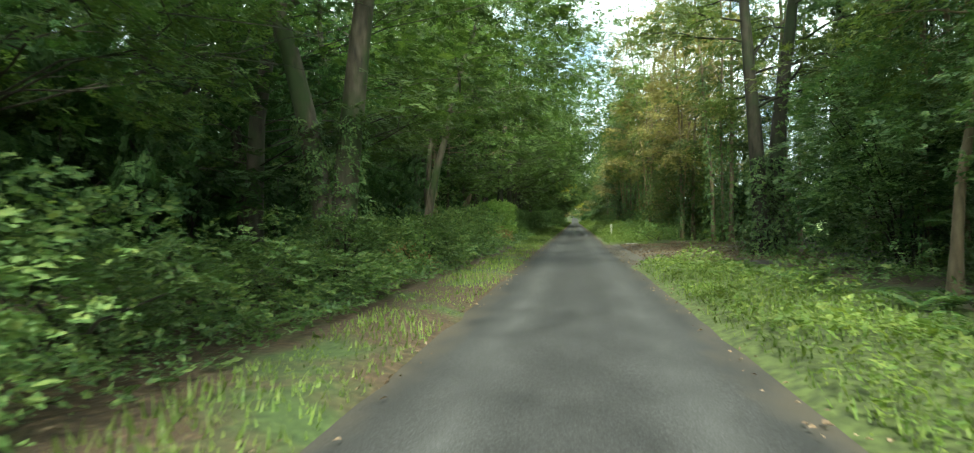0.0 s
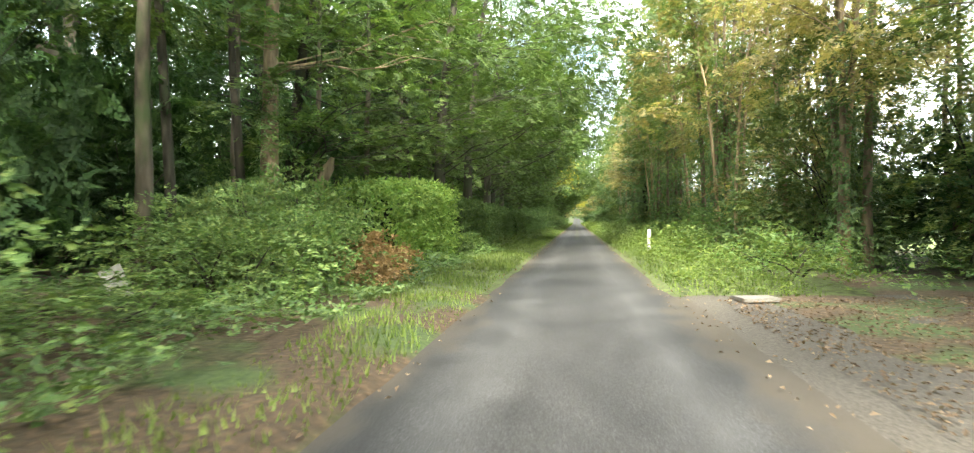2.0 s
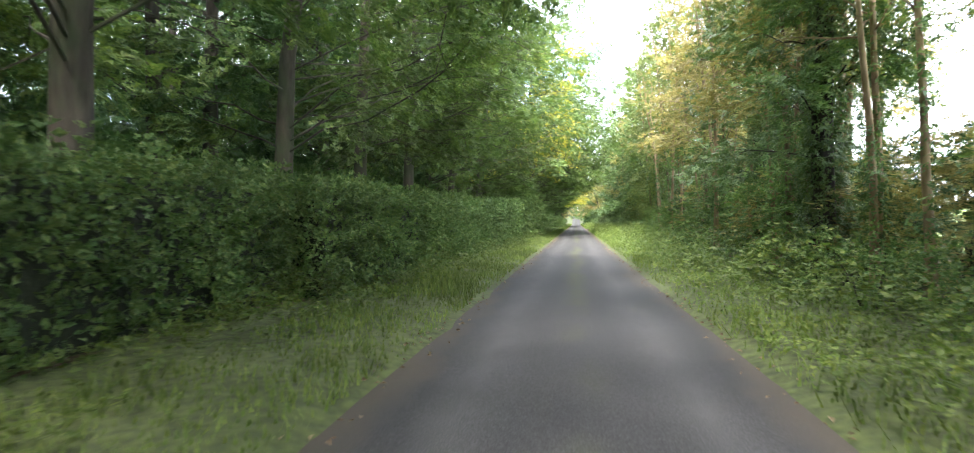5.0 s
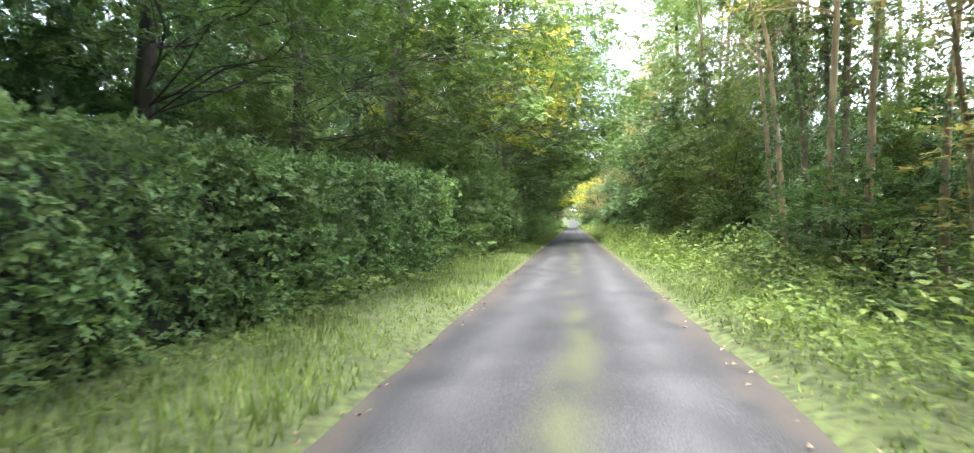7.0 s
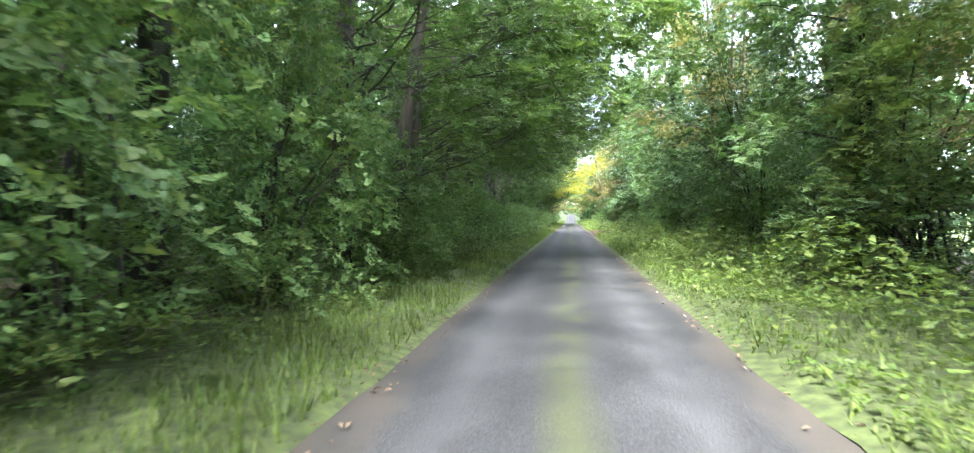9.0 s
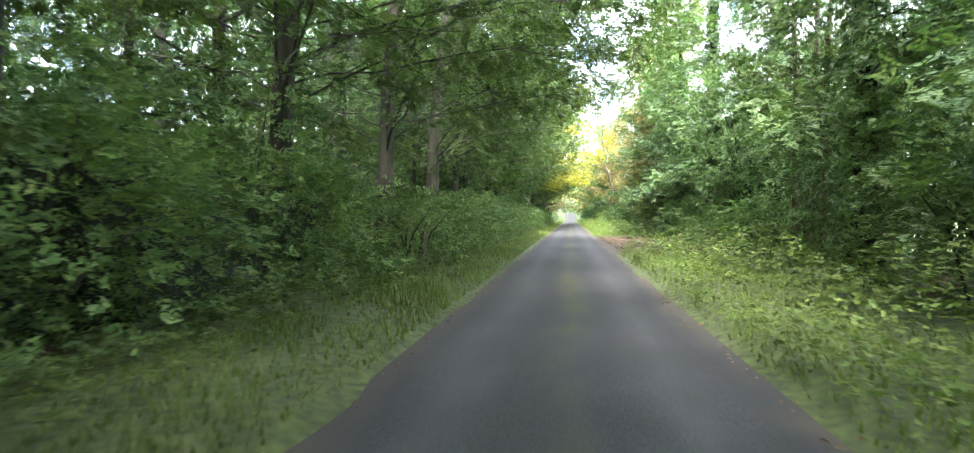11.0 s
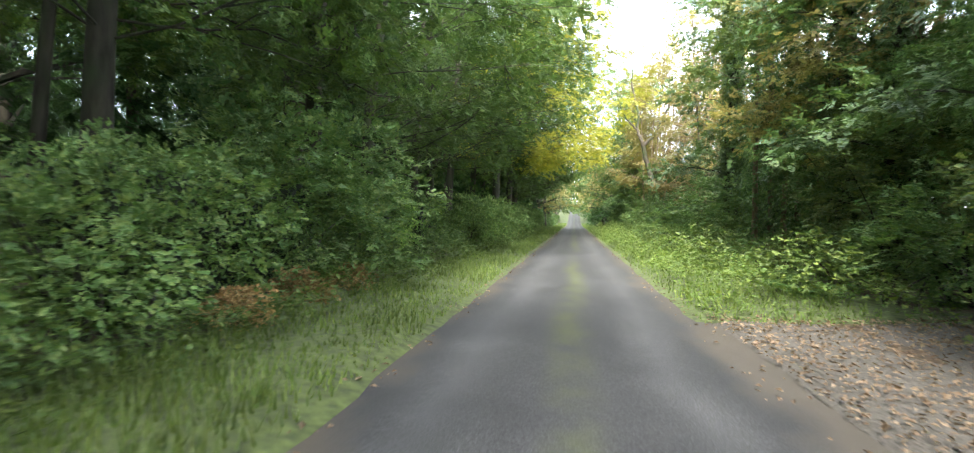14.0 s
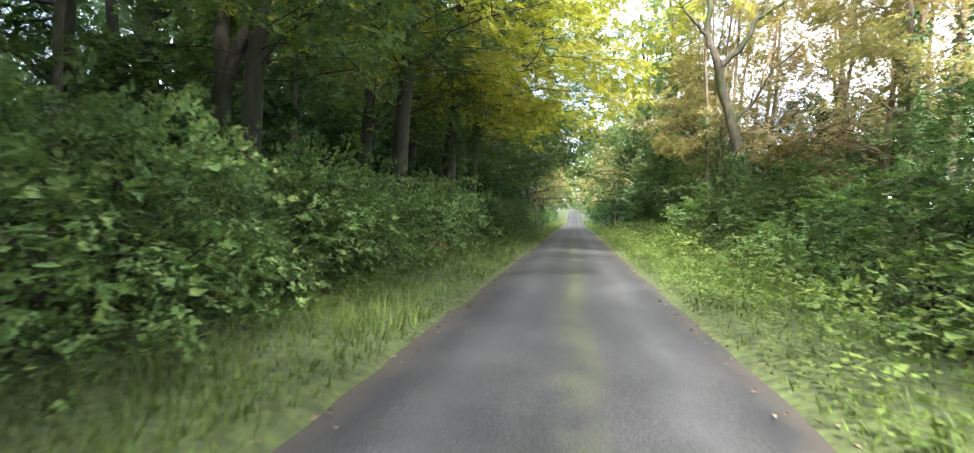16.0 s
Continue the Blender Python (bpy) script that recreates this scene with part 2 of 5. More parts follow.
def nt_clamp(nt, v):
    n = nt.nodes.new("ShaderNodeClamp")
    nt.links.new(v, n.inputs["Value"])
    return n.outputs["Result"]


ASPHALT = asphalt_material()


def ground_material():
    m, nt, out = material("woodland_floor")
    tc = nt.nodes.new("ShaderNodeTexCoord")
    sep = nt.nodes.new("ShaderNodeSeparateXYZ")
    nt.links.new(tc.outputs["Object"], sep.inputs["Vector"])
    fine, broad = noise_tex(nt, 12.0, 6.0), noise_tex(nt, 0.7, 5.0)
    litter = ramp(nt, fine, ((0.3, (0.035, 0.024, 0.014)), (0.55, (0.075, 0.05, 0.028)), (0.75, (0.15, 0.1, 0.055))))
    green = ramp(nt, fine, ((0.3, (0.03, 0.05, 0.015)), (0.7, (0.075, 0.11, 0.03))))
    col = mix(nt, nt_clamp(nt, remap(nt, broad, 0.5, 0.62)), litter, green)
    field = ramp(nt, fine, ((0.3, (0.09, 0.14, 0.03)), (0.7, (0.19, 0.24, 0.07))))
    col = mix(nt, nt_clamp(nt, remap(nt, sep.outputs["X"], 11.0, 14.0)), col, field)
    col = mix(nt, nt_clamp(nt, remap(nt, sep.outputs["X"], -37.0, -42.0)), col, field)
    p = node(nt, "BsdfPrincipled", Roughness=0.95)
    nt.links.new(col, p.inputs["Base Color"])
    nt.links.new(bump(nt, fine, 0.8, 0.03), p.inputs["Normal"])
    nt.links.new(p.outputs["BSDF"], out.inputs["Surface"])
    return m


GROUND = ground_material()
VERGE_SOIL = plain_material("verge_turf", (0.03, 0.04, 0.013), (0.1, 0.13, 0.035), 9.0, 0.95, 0.03)
GRAVEL = plain_material("gravel", (0.035, 0.031, 0.026), (0.11, 0.097, 0.08), 40.0, 0.95, 0.02)


# ---- building blocks ----
def gz(y):
    """Height of the lane: level, then a long rise."""
    return 0.055 * min(max(y - 265.0, 0.0), 140.0) * min(1.0, max(y - 265.0, 0.0) / 60.0 + 0.2)


def link_mesh(name, V, F, mat, parent=None, label="", smooth=False):
    V, F = np.asarray(V, dtype=np.float32), np.asarray(F, dtype=np.int32)
    me = bpy.data.meshes.new(name)
    k = F.shape[1]
    me.vertices.add(len(V))
    me.vertices.foreach_set("co", V.ravel())
    me.loops.add(F.size)
    me.loops.foreach_set("vertex_index", F.ravel())
    me.polygons.add(len(F))
    me.polygons.foreach_set("loop_start", np.arange(len(F), dtype=np.int32) * k)
    me.polygons.foreach_set("use_smooth", np.full(len(F), smooth))
    me.update(calc_edges=True)
    me.materials.append(mat)
    ob = new(name, me)
    if parent:
        ob.parent = parent
    if label:
        ob["label"] = label
    return ob


def unit(v):
    return v / np.maximum(np.linalg.norm(v, axis=-1, keepdims=True), 1e-9)


def leaf_quads(P, D, N, L, W, fold=0.12):
    """One bent diamond for each leaf: stalk, two shoulders, tip."""
    S = unit(np.cross(D, N))
    N2 = unit(np.cross(S, D))
    L, W = L[:, None], W[:, None]
    side = N2 * W * fold
    V = np.stack((P, P + D * L * 0.45 + S * W * 0.5 + side, P + D * L - N2 * L * 0.1, P + D * L * 0.45 - S * W * 0.5 + side), axis=1)
    n = len(P)
    return V.reshape(-1, 3), np.arange(4 * n).reshape(n, 4)


def leaf_tris(P, D, N, L, W):
    """One three-cornered leaf each, for what stands deep in the wood."""
    S = unit(np.cross(D, N))
    V = np.stack((P + S * W[:, None] * 0.5, P + D * L[:, None], P - S * W[:, None] * 0.5), axis=1)
    return V.reshape(-1, 3), np.arange(3 * len(P)).reshape(-1, 3)


def tube(pts, radii, sides=7):
    """A tapering round stem along pts."""
    pts = np.asarray(pts, float)
    tang = unit(np.gradient(pts, axis=0))
    ref = np.array((0.31, 0.87, 0.2))
    a = unit(np.cross(tang, ref))
    b = np.cross(tang, a)
    ang = np.linspace(0, 2 * np.pi, sides, endpoint=False)
    ring = a[:, None, :] * np.cos(ang)[None, :, None] + b[:, None, :] * np.sin(ang)[None, :, None]
    V = pts[:, None, :] + ring * np.asarray(radii, float)[:, None, None]
    k = len(pts)
    i, j = np.meshgrid(np.arange(k - 1), np.arange(sides), indexing="ij")
    j2 = (j + 1) % sides
    F = np.stack((i * sides + j, i * sides + j2, (i + 1) * sides + j2, (i + 1) * sides + j), axis=-1).reshape(-1, 4)
    return V.reshape(-1, 3), F


def join(pieces):
    Vs, Fs, o = [], [], 0
    for V, F in pieces:
        Vs.append(V), Fs.append(F + o)
        o += len(V)
    return np.concatenate(Vs), np.concatenate(Fs)


def sprays(rng, O, A, n, length, width, leaf, droop=0.25, flat=0.35, aspect=0.62):
    """Flat sprays of n leaves each, that grow from the places O along A, as on beech and hazel twigs."""
    m = len(O)
    A = unit(A)
    up = np.tile(np.array((0.0, 0.0, 1.0)), (m, 1)) + rng.normal(0, flat, (m, 3))
    side = unit(np.cross(A, up))
    nrm = np.cross(side, A)
    size = rng.uniform(0.6, 1.25, (m, 1))
    u = rng.uniform(0.05, 1.0, (m, n))
    s = rng.choice((-1.0, 1.0), (m, n))
    v = s * rng.uniform(0.0, 1.0, (m, n)) * width * np.sin(np.pi * np.clip(u * 0.85 + 0.15, 0, 1)) * size
    h = rng.normal(0, 0.05, (m, n)) * length
    P = O[:, None] + A[:, None] * (u * length * size)[..., None] + side[:, None] * v[..., None] + nrm[:, None] * h[..., None]
    P[..., 2] -= droop * length * size * u ** 2
    D = A[:, None] * rng.uniform(0.5, 1.0, (m, n, 1)) + side[:, None] * (s * rng.uniform(0.3, 1.0, (m, n)))[..., None]
    D = D + rng.normal(0, 0.25, (m, n, 3))
    D[..., 2] -= 0.25
    N = nrm[:, None] + rng.normal(0, 0.4, (m, n, 3))
    L = leaf * rng.uniform(0.65, 1.3, m * n)
    return P.reshape(-1, 3), unit(D.reshape(-1, 3)), unit(N.reshape(-1, 3)), L, L * aspect


def thing(name, label, category, group="", at=(0, 0, 0)):
    e = tagged(new(name), label, category, group)
    e.location = at
    return e


def stem_line(rng, base, height, lean=(0, 0), wander=0.12, k=10):
    z = np.linspace(0, 1, k)
    w = np.cumsum(rng.normal(0, wander, (k, 2)), axis=0) * z[:, None]
    return np.column_stack((base[0] + lean[0] * z ** 1.5 + w[:, 0], base[1] + lean[1] * z ** 1.5 + w[:, 1], base[2] + height * z))


def stem_radii(pts, r, top=0.25, flare=0.5):
    z = np.linspace(0, 1, len(pts))
    h = pts[:, 2] - pts[0, 2]
    return r * (1 - (1 - top) * z) * (1 + flare * np.exp(-h / 0.35))


def tree(name, label, seed, height, r, bark, leaf_mat, boughs, sprays_per, n, leaf, spray=(1.1, 0.5), low=3.0, reach=5.0, toward=0.0,
         stems=((0, 0, 0, 0),), ivy=0.0, ivy_n=0, ivy_leaf=0.11, droop=0.25, rise=(0.15, 0.7), group="", limb=0.3, top=0.22, deep=False, aspect=0.66, wide=0.0, spread=False, clear=None):
    """A tree with its stems, boughs and crown. toward: how much longer the boughs on the +x side are; ivy: how high ivy climbs;
    clear: heights and how far towards +x the crown may reach there, as passing traffic and light keep the lane open."""
    rng = np.random.default_rng(seed)
    root = thing(name, label, "tree", group)
    lines = []
    for dx, dy, lx, ly in stems:
        p = stem_line(rng, (dx, dy, -0.15), height * rng.uniform(0.88, 1.0), (lx, ly))
        rr = stem_radii(p, r * (1.0 if len(stems) == 1 else rng.uniform(0.6, 1.0)), top)
        lines.append((p, rr))
        link_mesh("trunk", *tube(p, rr, 10), bark, root, smooth=True)
    O, A, high = [], [], []
    for b in range(boughs):
        p, rr = lines[b % len(lines)]
        f = (b + rng.uniform(0, 1)) / boughs
        z0 = low + (height * 0.97 - low) * f ** (1.45 if spread else 1.1)
        base = np.array([np.interp(z0, p[:, 2], p[:, i]) for i in range(3)])
        r0 = np.interp(z0, p[:, 2], rr) * limb * 1.6
        az = rng.uniform(-np.pi, np.pi) if rng.random() > toward * 0.6 else rng.normal(0, 0.7)
        form = (0.8 + 0.35 * f if f < 0.6 else 1.01 - (f - 0.6) * 1.3) if spread else 1.0 - 0.55 * f
        ln = reach * form * rng.uniform(0.6, 1.05) * (1 + toward * 0.45 * np.cos(az))
        el = rng.uniform(*rise) * (0.6 + 0.8 * f)
        k = 7
        t = np.linspace(0, 1, k)
        bend = rng.normal(0, 0.25)
        aa = az + bend * t + np.cumsum(rng.normal(0, 0.17, k))
        q = base + np.cumsum(np.column_stack((np.cos(aa) * np.cos(el), np.sin(aa) * np.cos(el), np.sin(el) - droop * 1.6 * t * t + rng.normal(0, 0.16, k))) * ln / k, axis=0)
        q = np.vstack((base, q))
        if clear:
            over = np.maximum(q[1:, 0] - np.interp(q[1:, 2], *clear), 0.0)
            q[1:, 0] -= over
            q[1:, 2] += over * 0.35
        wood = [tube(q[::2] if deep else q, np.linspace(max(r0, 0.02), 0.008, (k + 2) // 2 if deep else k + 1), 3 if deep or b > 11 else 5)]
        for s in range(sprays_per):
            u = 0.12 + 0.88 * (s + rng.random()) / sprays_per
            c = np.array([np.interp(u * k, np.arange(k + 1), q[:, i]) for i in range(3)])
            ang = aa[min(int(u * k), k - 1)] + rng.choice((-1, 1)) * rng.uniform(0.1, 1.2)
            out = rng.uniform(0.0, 0.34) * ln * (1.15 - u)
            d = np.array((np.cos(ang), np.sin(ang), rng.uniform(-0.25, 0.3)))
            o = c + d * out + rng.normal(0, 0.12, 3)
            if out > 0.25 and not deep and s % 2 and b <= 14:
                wood.append(tube(np.vstack((c, o, o + d * spray[0] * 0.6 - (0, 0, droop * 0.3))), (0.016, 0.01, 0.003), 3))
            O.append(o), A.append(d)
        if deep or b > 11:
            high.extend(wood)
        else:
            link_mesh("bough", *join(wood), bark, root)
    if high:
        link_mesh("bough_crown", *join(high), bark, root)["kind"] = "stuff"
    P, D, N, L, W = sprays(rng, np.array(O), np.array(A), n, spray[0], spray[1], leaf, droop, 0.35 + wide, aspect)
    if clear:
        inside = P[:, 0] < np.interp(P[:, 2], *clear) + rng.uniform(-0.5, 0.4, len(P))
        P, D, N, L, W = (v[inside] for v in (P, D, N, L, W))
    if deep:
        link_mesh("crown", *leaf_tris(P, D, N, L, W), leaf_mat, root)
    else:
        # the top, which is only seen from afar, has fewer and coarser leaves
        up = P[:, 2] > 8.0
        link_mesh("crown", *(leaf_quads if spread else leaf_tris)(P[~up], D[~up], N[~up], L[~up], W[~up]), leaf_mat, root)
        P, D, N, L, W = (v[up][::2] for v in (P, D, N, L, W))
        link_mesh("treetop", *leaf_tris(P, D, N, L * 1.35, W * 1.4), leaf_mat, root)["kind"] = "stuff"
    if ivy:
        P, D, N = [], [], []
        per = ivy_n // len(lines)
        for p, rr in lines:
            z = ivy * rng.random(per) ** 1.15
            a = rng.uniform(0, 2 * np.pi, per)
            lump = 0.5 + 0.5 * np.sin(a * 2 + z * 1.3 + seed) * np.sin(z * 2.1 + a + seed * 2)
            depth = rng.random(per) ** 0.6
            rad = np.interp(z, p[:, 2], rr) + (0.06 + 0.42 * lump * np.clip(1.15 - z / ivy, 0.25, 1)) * depth
            c = np.column_stack([np.interp(z, p[:, 2], p[:, i]) for i in range(3)])
            o = np.column_stack((np.cos(a), np.sin(a), np.zeros(per)))
            P.append(c + o * rad[:, None])
            D.append(unit(o * 0.5 + np.array((0, 0, -0.75)) + rng.normal(0, 0.4, (per, 3))))
            N.append(unit(o + np.array((0, 0, 0.45)) + rng.normal(0, 0.35, (per, 3))))
        P, D, N = np.concatenate(P), np.concatenate(D), np.concatenate(N)
        L = ivy_leaf * rng.uniform(0.6, 1.3, len(P))
        link_mesh("ivy", *leaf_tris(P, D, N, L, L * 0.95), LEAF_IVY, root, "glossy dark ivy cloak")
    return root


def bush(name, label, seed, size, leaf_mat, shoots, n, leaf, category="bush", group="", arch=0.5, spray=(0.55, 0.22), stems=9, aspect=0.62, deep=False):
    """A bush: stems from one root, arching shoots that carry leaves, an uneven outline."""
    rng = np.random.default_rng(seed)
    root = thing(name, label, category, group)
    sx, sy, sz = size
    lobes = rng.uniform(-0.55, 0.55, (6, 3)) * (sx, sy, 0.35 * sz) + (0, 0, 0.52 * sz)
    rad = rng.uniform(0.45, 0.8, 6)
    which = rng.integers(0, 6, shoots)
    d = unit(rng.normal(0, 1, (shoots, 3)) + (0, 0, 0.15))
    rr = rng.uniform(0.55, 1.0, (shoots, 1)) ** 0.5
    O = lobes[which] + d * rr * rad[which][:, None] * (sx, sy, 0.62 * sz)
    O[:, 2] = np.abs(O[:, 2] - 0.05) + 0.05
    A = d * (1, 1, 0.6) + (0, 0, 0.25) + rng.normal(0, 0.35, (shoots, 3))
    P, D, N, L, W = sprays(rng, O, A, n, spray[0], spray[1], leaf, arch, 0.45, aspect)
    P[:, 2] = np.maximum(P[:, 2], 0.02)
    wood = []
    for i in range(stems):
        e = O[rng.integers(0, shoots)]
        b = np.array((rng.normal(0, 0.12 * sx), rng.normal(0, 0.12 * sy), -0.05))
        wood.append(tube(np.vstack((b, b * 0.6 + e * 0.4 + (0, 0, 0.15 * sz), e)), (0.03, 0.02, 0.006), 5))
        if len(wood) == 1:
            link_mesh("main_stem", *wood[0], BARK_DARK, root)
    link_mesh("branchwork", *join(wood[1:]), BARK_DARK, root)["kind"] = "stuff"
    link_mesh("foliage", *(leaf_tris if deep else leaf_quads)(P, D, N, L, W), leaf_mat, root)
    return root


def hedge(name, label, seed, y0, y1, x_face, depth, h0, h1, leaf_mat, per_m2=420, leaf=0.075, end_lit=True, ragged=0.06, lit_len=0.9, bend=0.45):
    """A clipped hedge along the lane: twiggy core coloured near-black as inner shade, a shell of leaves, loose shoots
    on top. x_face: its foot on the lane's side.
    """
    rng = np.random.default_rng(seed)
    root = thing(name, label, "hedge", "hedges", (x_face - depth / 2, (y0 + y1) / 2, 0))
    ln = y1 - y0
    half = ln / 2
    # core, its near-black standing in for the shade between the twigs
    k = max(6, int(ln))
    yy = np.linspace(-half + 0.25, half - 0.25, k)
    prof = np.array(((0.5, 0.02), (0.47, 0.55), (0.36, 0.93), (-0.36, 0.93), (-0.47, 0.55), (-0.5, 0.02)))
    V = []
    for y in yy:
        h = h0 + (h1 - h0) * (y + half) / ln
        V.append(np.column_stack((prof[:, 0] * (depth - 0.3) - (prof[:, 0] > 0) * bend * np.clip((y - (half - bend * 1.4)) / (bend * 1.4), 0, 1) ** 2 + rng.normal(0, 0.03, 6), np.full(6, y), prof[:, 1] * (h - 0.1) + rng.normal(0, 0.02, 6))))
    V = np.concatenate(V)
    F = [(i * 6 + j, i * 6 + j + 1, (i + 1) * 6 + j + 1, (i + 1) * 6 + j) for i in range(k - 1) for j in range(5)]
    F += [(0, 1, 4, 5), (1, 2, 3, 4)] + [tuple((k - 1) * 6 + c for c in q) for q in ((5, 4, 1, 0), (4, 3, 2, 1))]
    link_mesh("twig_shade_core", V, F, TWIG_SHADE, root)
    # leaf shell: lane side, top, both ends
    hm = (h0 + h1) / 2
    ns, nt, ne = int(ln * hm * per_m2 * 0.98), int(ln * depth * per_m2 * 0.6), int(depth * hm * per_m2)
    def shell(count, kind):
        y = rng.uniform(-half, half, count)
        if kind == "side":
            z = rng.random(count)
            x = np.full(count, 0.5)
            nr = np.tile((1.0, 0, 0.12), (count, 1))
        elif kind == "top":
            z = np.ones(count)
            x = rng.uniform(-0.5, 0.5, count)
            nr = np.tile((0.1, 0, 1.0), (count, 1))
        else:
            z = rng.random(count)
            x = rng.uniform(-0.5, 0.5, count)
            sg = -1.0 if kind == "near" else 1.0
            y = np.full(count, sg * half)
            nr = np.tile((0.15, sg, 0.1), (count, 1))
        h = h0 + (h1 - h0) * (y + half) / ln
        wob = 0.13 * np.sin(y * 1.9 + seed) * np.sin(z * 3 + y * 0.7) + 0.1 * np.sin(y * 4.3 + z * 5 + seed) + 0.08 * np.sin(z * 7 + y * 0.8) + 0.06 * np.sin(y * 9.1 - z * 8)
        # rounded shoulders
        rnd = 0.28 * np.clip((z * h - (h - 0.45)) / 0.45, 0, 1) ** 2
        xx = x * depth - np.sign(x) * rnd * (np.abs(x) > 0.4) + nr[:, 0] * wob
        cap = 0.22 * np.clip((np.abs(x) - 0.25) / 0.25, 0, 1) ** 2 + 0.25 * np.clip((np.abs(y) - (half - 0.5)) / 0.5, 0, 1) ** 2
        zz = z * h - (z > 0.99) * cap + nr[:, 2] * wob
        xx = xx - bend * np.clip((y - (half - bend * 1.4)) / (bend * 1.4), 0, 1) ** 2 * (xx > -0.2 * depth)
        P = np.column_stack((xx, y + nr[:, 1] * wob, zz)) - nr * rng.random((count, 1)) ** 1.6 * 0.24
        return P + rng.normal(0, ragged * 0.5, (count, 3)), nr
    sets = [shell(ns, "side"), shell(nt, "top"), shell(ne, "near"), shell(ne, "far")]
    def leaves(Ps, Ns, name_, mat, lab=""):
        m = len(Ps)
        D = unit(rng.normal(0, 0.75, (m, 3)) + Ns * 0.5 + (0, 0, 0.25))
        N = unit(Ns * 0.8 + rng.normal(0, 0.5, (m, 3)) + (0, 0, 0.65))
        L = leaf * rng.uniform(0.6, 1.3, m)
        link_mesh(name_, *leaf_quads(Ps, D, N, L, L * 0.66), mat, root, lab)["kind"] = "stuff"
    P, N = np.concatenate([s[0] for s in sets]), np.concatenate([s[1] for s in sets])
    P[:, 2] = np.maximum(P[:, 2], 0.03)
    # leaves of the far end take the colour with sunlight painted in
    new_growth = (P[:, 1] > half - lit_len * (1 + 0.6 * rng.random(len(P)))) & (P[:, 2] > 0.4) if end_lit else np.zeros(len(P), bool)
    leaves(P[~new_growth], N[~new_growth], "foliage", leaf_mat)
    if end_lit:
        leaves(P[new_growth], N[new_growth], "new_growth", LEAF_HEDGE_NEW_LIT, "yellow-green new growth")
    # shoots
    m = int(ln * per_m2 * 0.16)
    O = np.column_stack((rng.uniform(-0.4, 0.5, m) * depth, rng.uniform(-half, half, m), np.zeros(m)))
    O[:, 2] = h0 + (h1 - h0) * (O[:, 1] + half) / ln - 0.1
    A = rng.normal(0, 0.4, (m, 3)) + (0.1, 0, 1.0)
    face = np.arange(m) % 5 > 0
    O[face, 0], O[face, 2] = depth * 0.46, O[face, 2] * rng.random(face.sum())
    A[face] = rng.normal(0, 0.5, (face.sum(), 3)) + (0.8, 0, 0.5)
    P, D, N, L, W = sprays(rng, O, A, 8, 0.32, 0.08, leaf * 1.05, 0.12)
    link_mesh("top_growth", *leaf_quads(P, D, N, L, W), leaf_mat, root, "loose leafy shoots along the top")["kind"] = "stuff"
    return root


def blades(rng, X, Y, Z, height, width, lean=0.5):
    """Grass: one tapering bent blade a place."""
    n = len(X)
    a = rng.uniform(0, 2 * np.pi, n)
    d = np.column_stack((np.cos(a), np.sin(a), np.zeros(n)))
    s = np.column_stack((-np.sin(a), np.cos(a), np.zeros(n)))
    B = np.column_stack((X, Y, Z))
    h = height * rng.uniform(0.5, 1.3, n)
    w = width * rng.uniform(0.6, 1.3, n)
    tip = B + d * (h * lean * rng.uniform(0.2, 1.4, n))[:, None]
    tip[:, 2] += h
    V = np.stack((B - s * w[:, None] * 0.6, B + s * w[:, None] * 0.6, tip), axis=1)
    return V.reshape(-1, 3), np.arange(3 * n).reshape(n, 3)


def weeds(rng, X, Y, Z, leaf):
    """Low leafy weeds: a short leaf at each place, tilted up."""
    n = len(X)
    P = np.column_stack((X, Y, Z))
    D = unit(np.column_stack((rng.normal(0, 1, n), rng.normal(0, 1, n), rng.uniform(-0.3, 0.6, n))))
    N = unit(rng.normal(0, 0.4, (n, 3)) + (0, 0, 1))
    L = leaf * rng.uniform(0.5, 1.4, n)
    return leaf_tris(P, D, N, L, L * 0.6)


def spot(x, y, turn=0.0, s=1.0, sz=None, z=0.0):
    return Matrix.LocRotScale((x, y, gz(y) + z), Euler((0, 0, radians(turn))), (s, s, sz or s))


# ---- ground, lane, verges ----
def strip(name, xs, y0, y1, step, zf, mat, seed, wob=0.06, label="", category="", kind="structure"):
    rng = np.random.default_rng(seed)
    ys = np.arange(y0, y1 + step * 0.5, step)
    xs = np.asarray(xs, float)
    V = []
    edge = np.cumsum(rng.normal(0, wob, (len(ys), 2)), axis=0)
    edge = edge - np.array([np.convolve(edge[:, i], np.ones(9) / 9, "same") for i in (0, 1)]).T
    for i, y in enumerate(ys):
        x = xs.copy()
        x[0] += edge[i, 0]
        x[-1] += edge[i, 1]
        V.append(np.column_stack((x, np.full(len(xs), y), [zf(a, y) + gz(y) for a in x])))
    k = len(xs)
    F = [(i * k + j, i * k + j + 1, (i + 1) * k + j + 1, (i + 1) * k + j) for i in range(len(ys) - 1) for j in range(k - 1)]
    ob = link_mesh(name, np.concatenate(V), F, mat, smooth=True)
    return tagged(ob, label, category, "", kind)


def lumps(x, y, s=1.0):
    return s * (math.sin(x * 2.3 + y * 0.7) * math.sin(y * 1.1 - x) * 0.5 + math.sin(x * 5.1 + y * 3.7) * 0.25)


